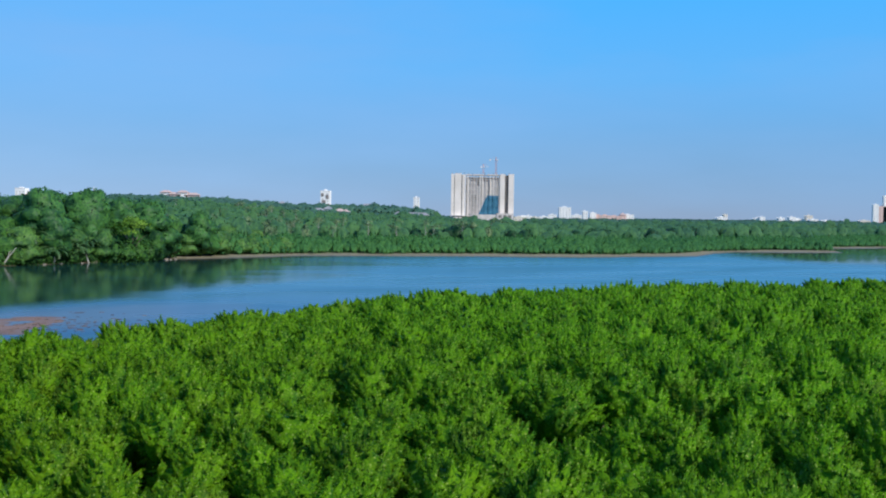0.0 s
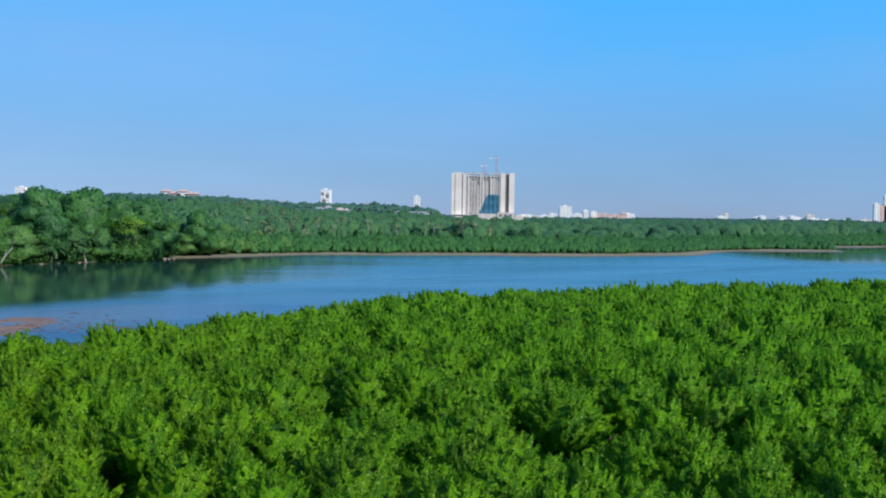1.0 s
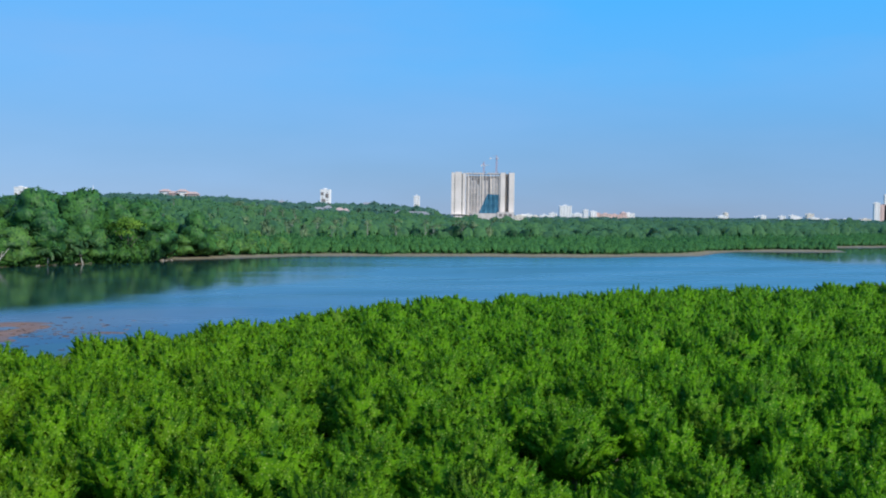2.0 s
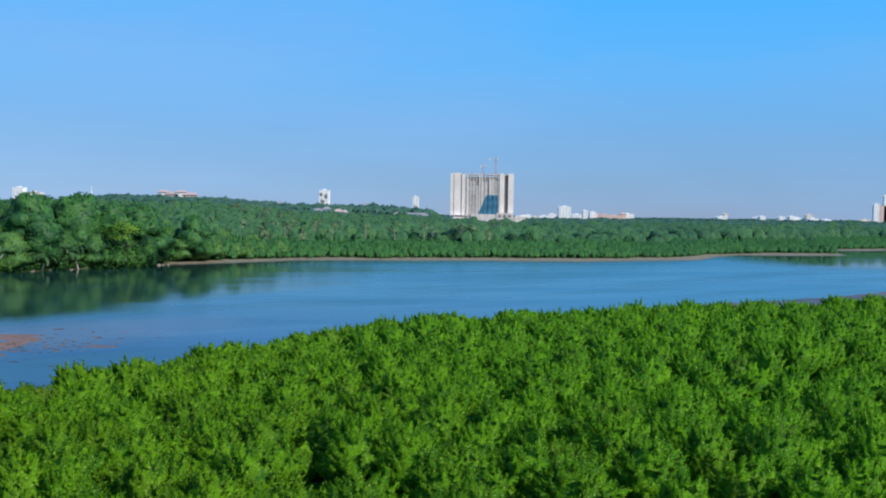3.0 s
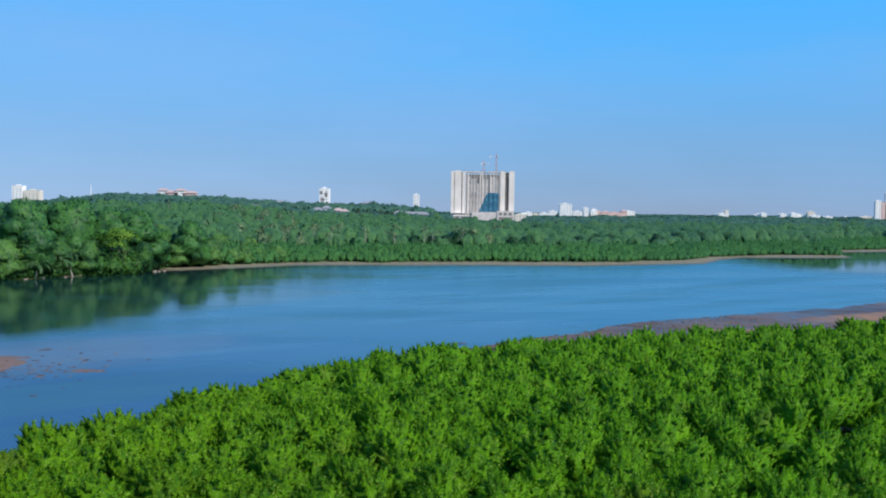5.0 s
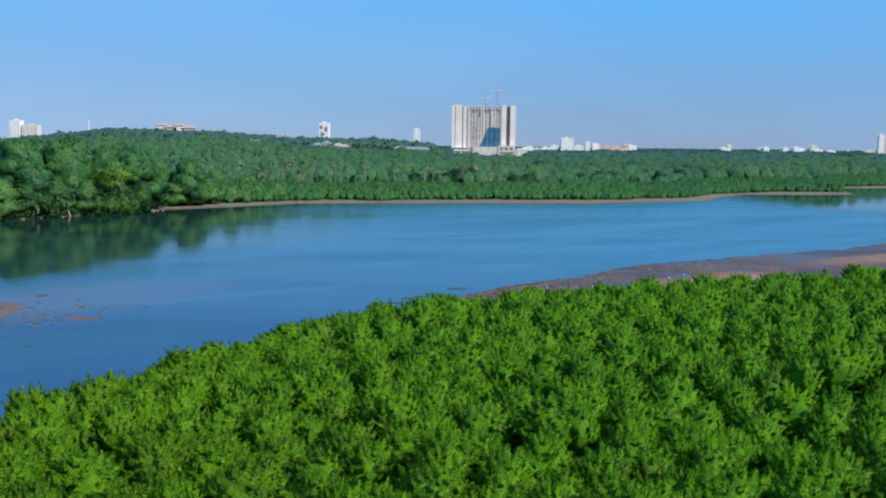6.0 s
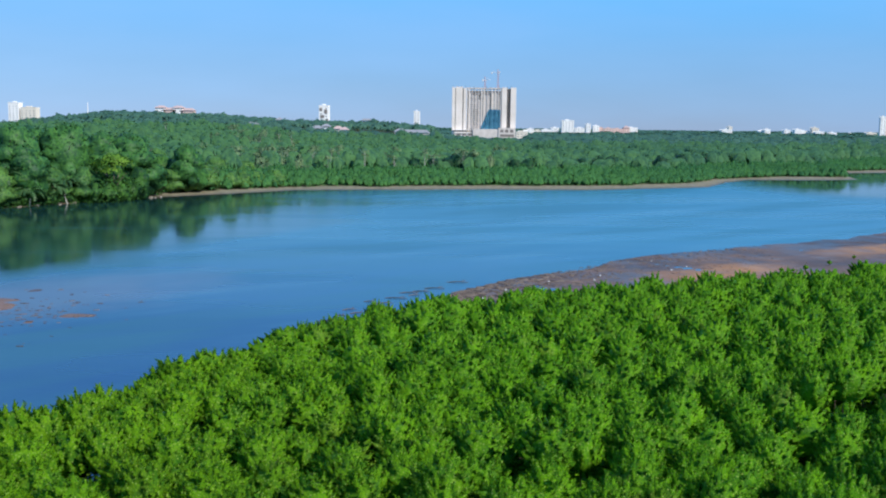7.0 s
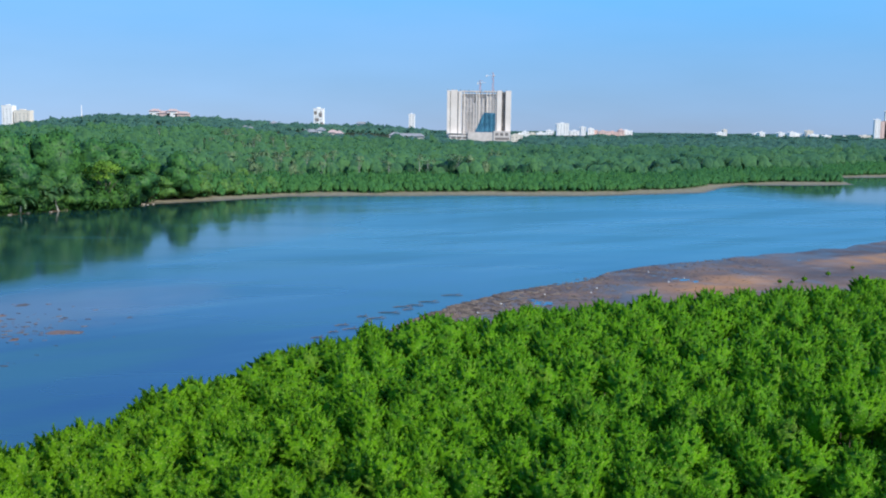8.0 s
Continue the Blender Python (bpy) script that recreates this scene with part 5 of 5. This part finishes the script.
build_tower_block()
build_crane(37.5, 1438, 85.0, 8, 4, 0)
build_crane(56.0, 1440, 95.5, 3.5, 10, 0)
build_city()


# ---- shore details ----
def build_drift():
    rng = np.random.default_rng(53)
    for ox, oy, long, turn in ((-10.7, 122.3, 1.6, 20), (-8.2, 124.5, 0.9, -10), (-6.2, 129.6, 2.6, -8), (-11.2, 118.8, 1.1, 15), (-12.4, 116.0, 1.4, 10), (-9.6, 120.4, 1.8, 22), (-9.0, 127.2, 1.3, 5), (-7.4, 126.3, 2.2, 12), (-4.9, 133.4, 2.4, 8), (0.8, 141.8, 2.8, 4), (-3.5, 134.5, 2.0, -6), (-2.0, 136.8, 2.6, -3), (-4.2, 131.8, 1.5, 25)):
        log = new("driftwood_log")
        log.matrix_basis = pose(ox, oy, max(float(land(ox, oy)), 0.0) + 0.03, 0, 0, turn)
        tagged(log, "dark waterlogged branch lying in shallow water", "driftwood", "driftwood by the mudflat")
        bm = tube(bmesh.new(), [(-long / 2, 0, -0.03), (-long * 0.15, 0.08, 0.05), (long * 0.2, -0.05, 0.06), (long / 2, 0.1, -0.02)], [0.04, 0.055, 0.045, 0.02])
        part("stem", bm, M_WOOD, log)
        part("twig", tube(bmesh.new(), [(long * 0.15, -0.03, 0.05), (long * 0.3, 0.35, 0.16), (long * 0.42, 0.5, 0.1)], [0.05, 0.035, 0.015], 5), M_WOOD, log)
    # pale scraps on the mud
    for i in range(9):
        ox = rng.uniform(2, 34)
        oy = float(line(MUD_EDGE, ox)) - rng.uniform(2, 14)
        bm = bmesh.new()
        bmesh.ops.create_icosphere(bm, subdivisions=1, radius=1)
        for v in bm.verts:
            v.co = Vector((v.co.x * rng.uniform(0.1, 0.18), v.co.y * 0.1, v.co.z * rng.uniform(0.06, 0.12)))
        scrap = part("plastic_scrap", bm, M_LITTER, None)
        scrap.matrix_basis = pose(ox, oy, max(float(land(ox, oy)), 0) + 0.05, 0, 0, rng.uniform(0, 360))
        tagged(scrap, "pale scrap of litter stranded on the mud", "litter", "litter on the mudflat")
    # small sticks, leaf litter and clods strewn over the mudflat
    n = 4600
    ox = -11 + 62 * rng.random(n) ** 3.0
    oy = line(MUD_EDGE, ox) - np.abs(rng.normal(0, 1, n)) * np.interp(ox, (-5, 15, 60), (5, 9, 12)) + 1.2
    # and over the sandbank in the lagoon
    bx, by = rng.normal(-45, 4.5, 260), rng.normal(117, 5, 260)
    ox, oy, n = np.append(ox, bx), np.append(oy, by), n + 260
    oz = np.maximum(land(ox, oy), 0.0)
    a, size = rng.normal(0.15, 0.55, n) + math.pi * rng.integers(0, 2, n), rng.uniform(0.15, 0.8, n) ** 1.3 * np.interp(ox, (-30, -20, 6, 26), (0.6, 1, 1, 0.5))
    quads = []
    for sx, sy, ex, ey in ((-1, -0.16, 1, -0.13), (1, 0.16, -1, 0.13)):
        c, s = np.cos(a), np.sin(a)
        rows = []
        for px, py, pz in ((sx, sy, -0.05), (ex, ey, -0.05), (ex * 0.6, 0, 0.16), (sx * 0.6, 0, 0.14)):
            rows.append(np.stack([ox + (px * c - py * s) * size, oy + (px * s + py * c) * size, oz + pz * size], 1))
        quads.append(np.stack(rows, 1))
    ob = put_mesh("tidal_debris", leaf_mesh("tidal_debris", np.concatenate(quads)), M_WOOD)
    tagged(ob, "dark sticks and leaf litter strewn over mud", "debris", kind="stuff")
    # rocks and root stubs along the left bank
    for i in range(18):
        ox = rng.uniform(-100, -77)
        oy = float(line(FAR_SHORE, ox)) + rng.uniform(-0.5, 2.2)
        bm = bmesh.new()
        bmesh.ops.create_icosphere(bm, subdivisions=2, radius=1)
        s = rng.uniform(0.25, 0.6)
        for v in bm.verts:
            v.co = v.co * s * (1 + 0.3 * noise.noise(v.co * 1.7 + Vector((i, 0, 0))))
            v.co.z *= 0.6
        rock = part("rock", bm, M_ROCK, None)
        rock.matrix_basis = pose(ox, oy, max(float(land(ox, oy)), -0.1), 0, 0, rng.uniform(0, 360))
        tagged(rock, "grey-brown rock at the foot of the bank", "rock", "rocks along the bank")
    # dead pale trunks leaning over the water
    for ox, oy, long, turn, lean in ((-105.6, 250, 5.5, 20, 35), (-92.3, 252, 3.4, 200, 20), (-86.3, 268, 4.2, -30, 50), (-81.4, 272.9, 3.6, 160, 65), (-88.5, 263.5, 3.0, 60, 15)):
        oy = min(oy, float(line(FAR_SHORE, ox)) + 1.2)
        dead = new("dead_trunk")
        dead.matrix_basis = pose(ox, oy, float(land(ox, oy)) - 0.2, 0, 0, turn)
        tagged(dead, "bare grey dead trunk leaning out from the bank", "dead trunk", "dead trunks along the bank")
        a, b = math.sin(radians(lean)) * long, math.cos(radians(lean)) * long
        part("stem", tube(bmesh.new(), [(0, 0, -0.2), (a * 0.45, 0.15, b * 0.5), (a * 0.8, 0.05, b * 0.8), (a, 0.2, b)], [0.22, 0.17, 0.11, 0.05]), M_PALE_BARK, dead)
        part("branch", tube(bmesh.new(), [(a * 0.45, 0.15, b * 0.5), (a * 0.5, 0.8, b * 0.75), (a * 0.7, 1.2, b * 0.9)], [0.1, 0.07, 0.03], 5), M_PALE_BARK, dead)


build_drift()
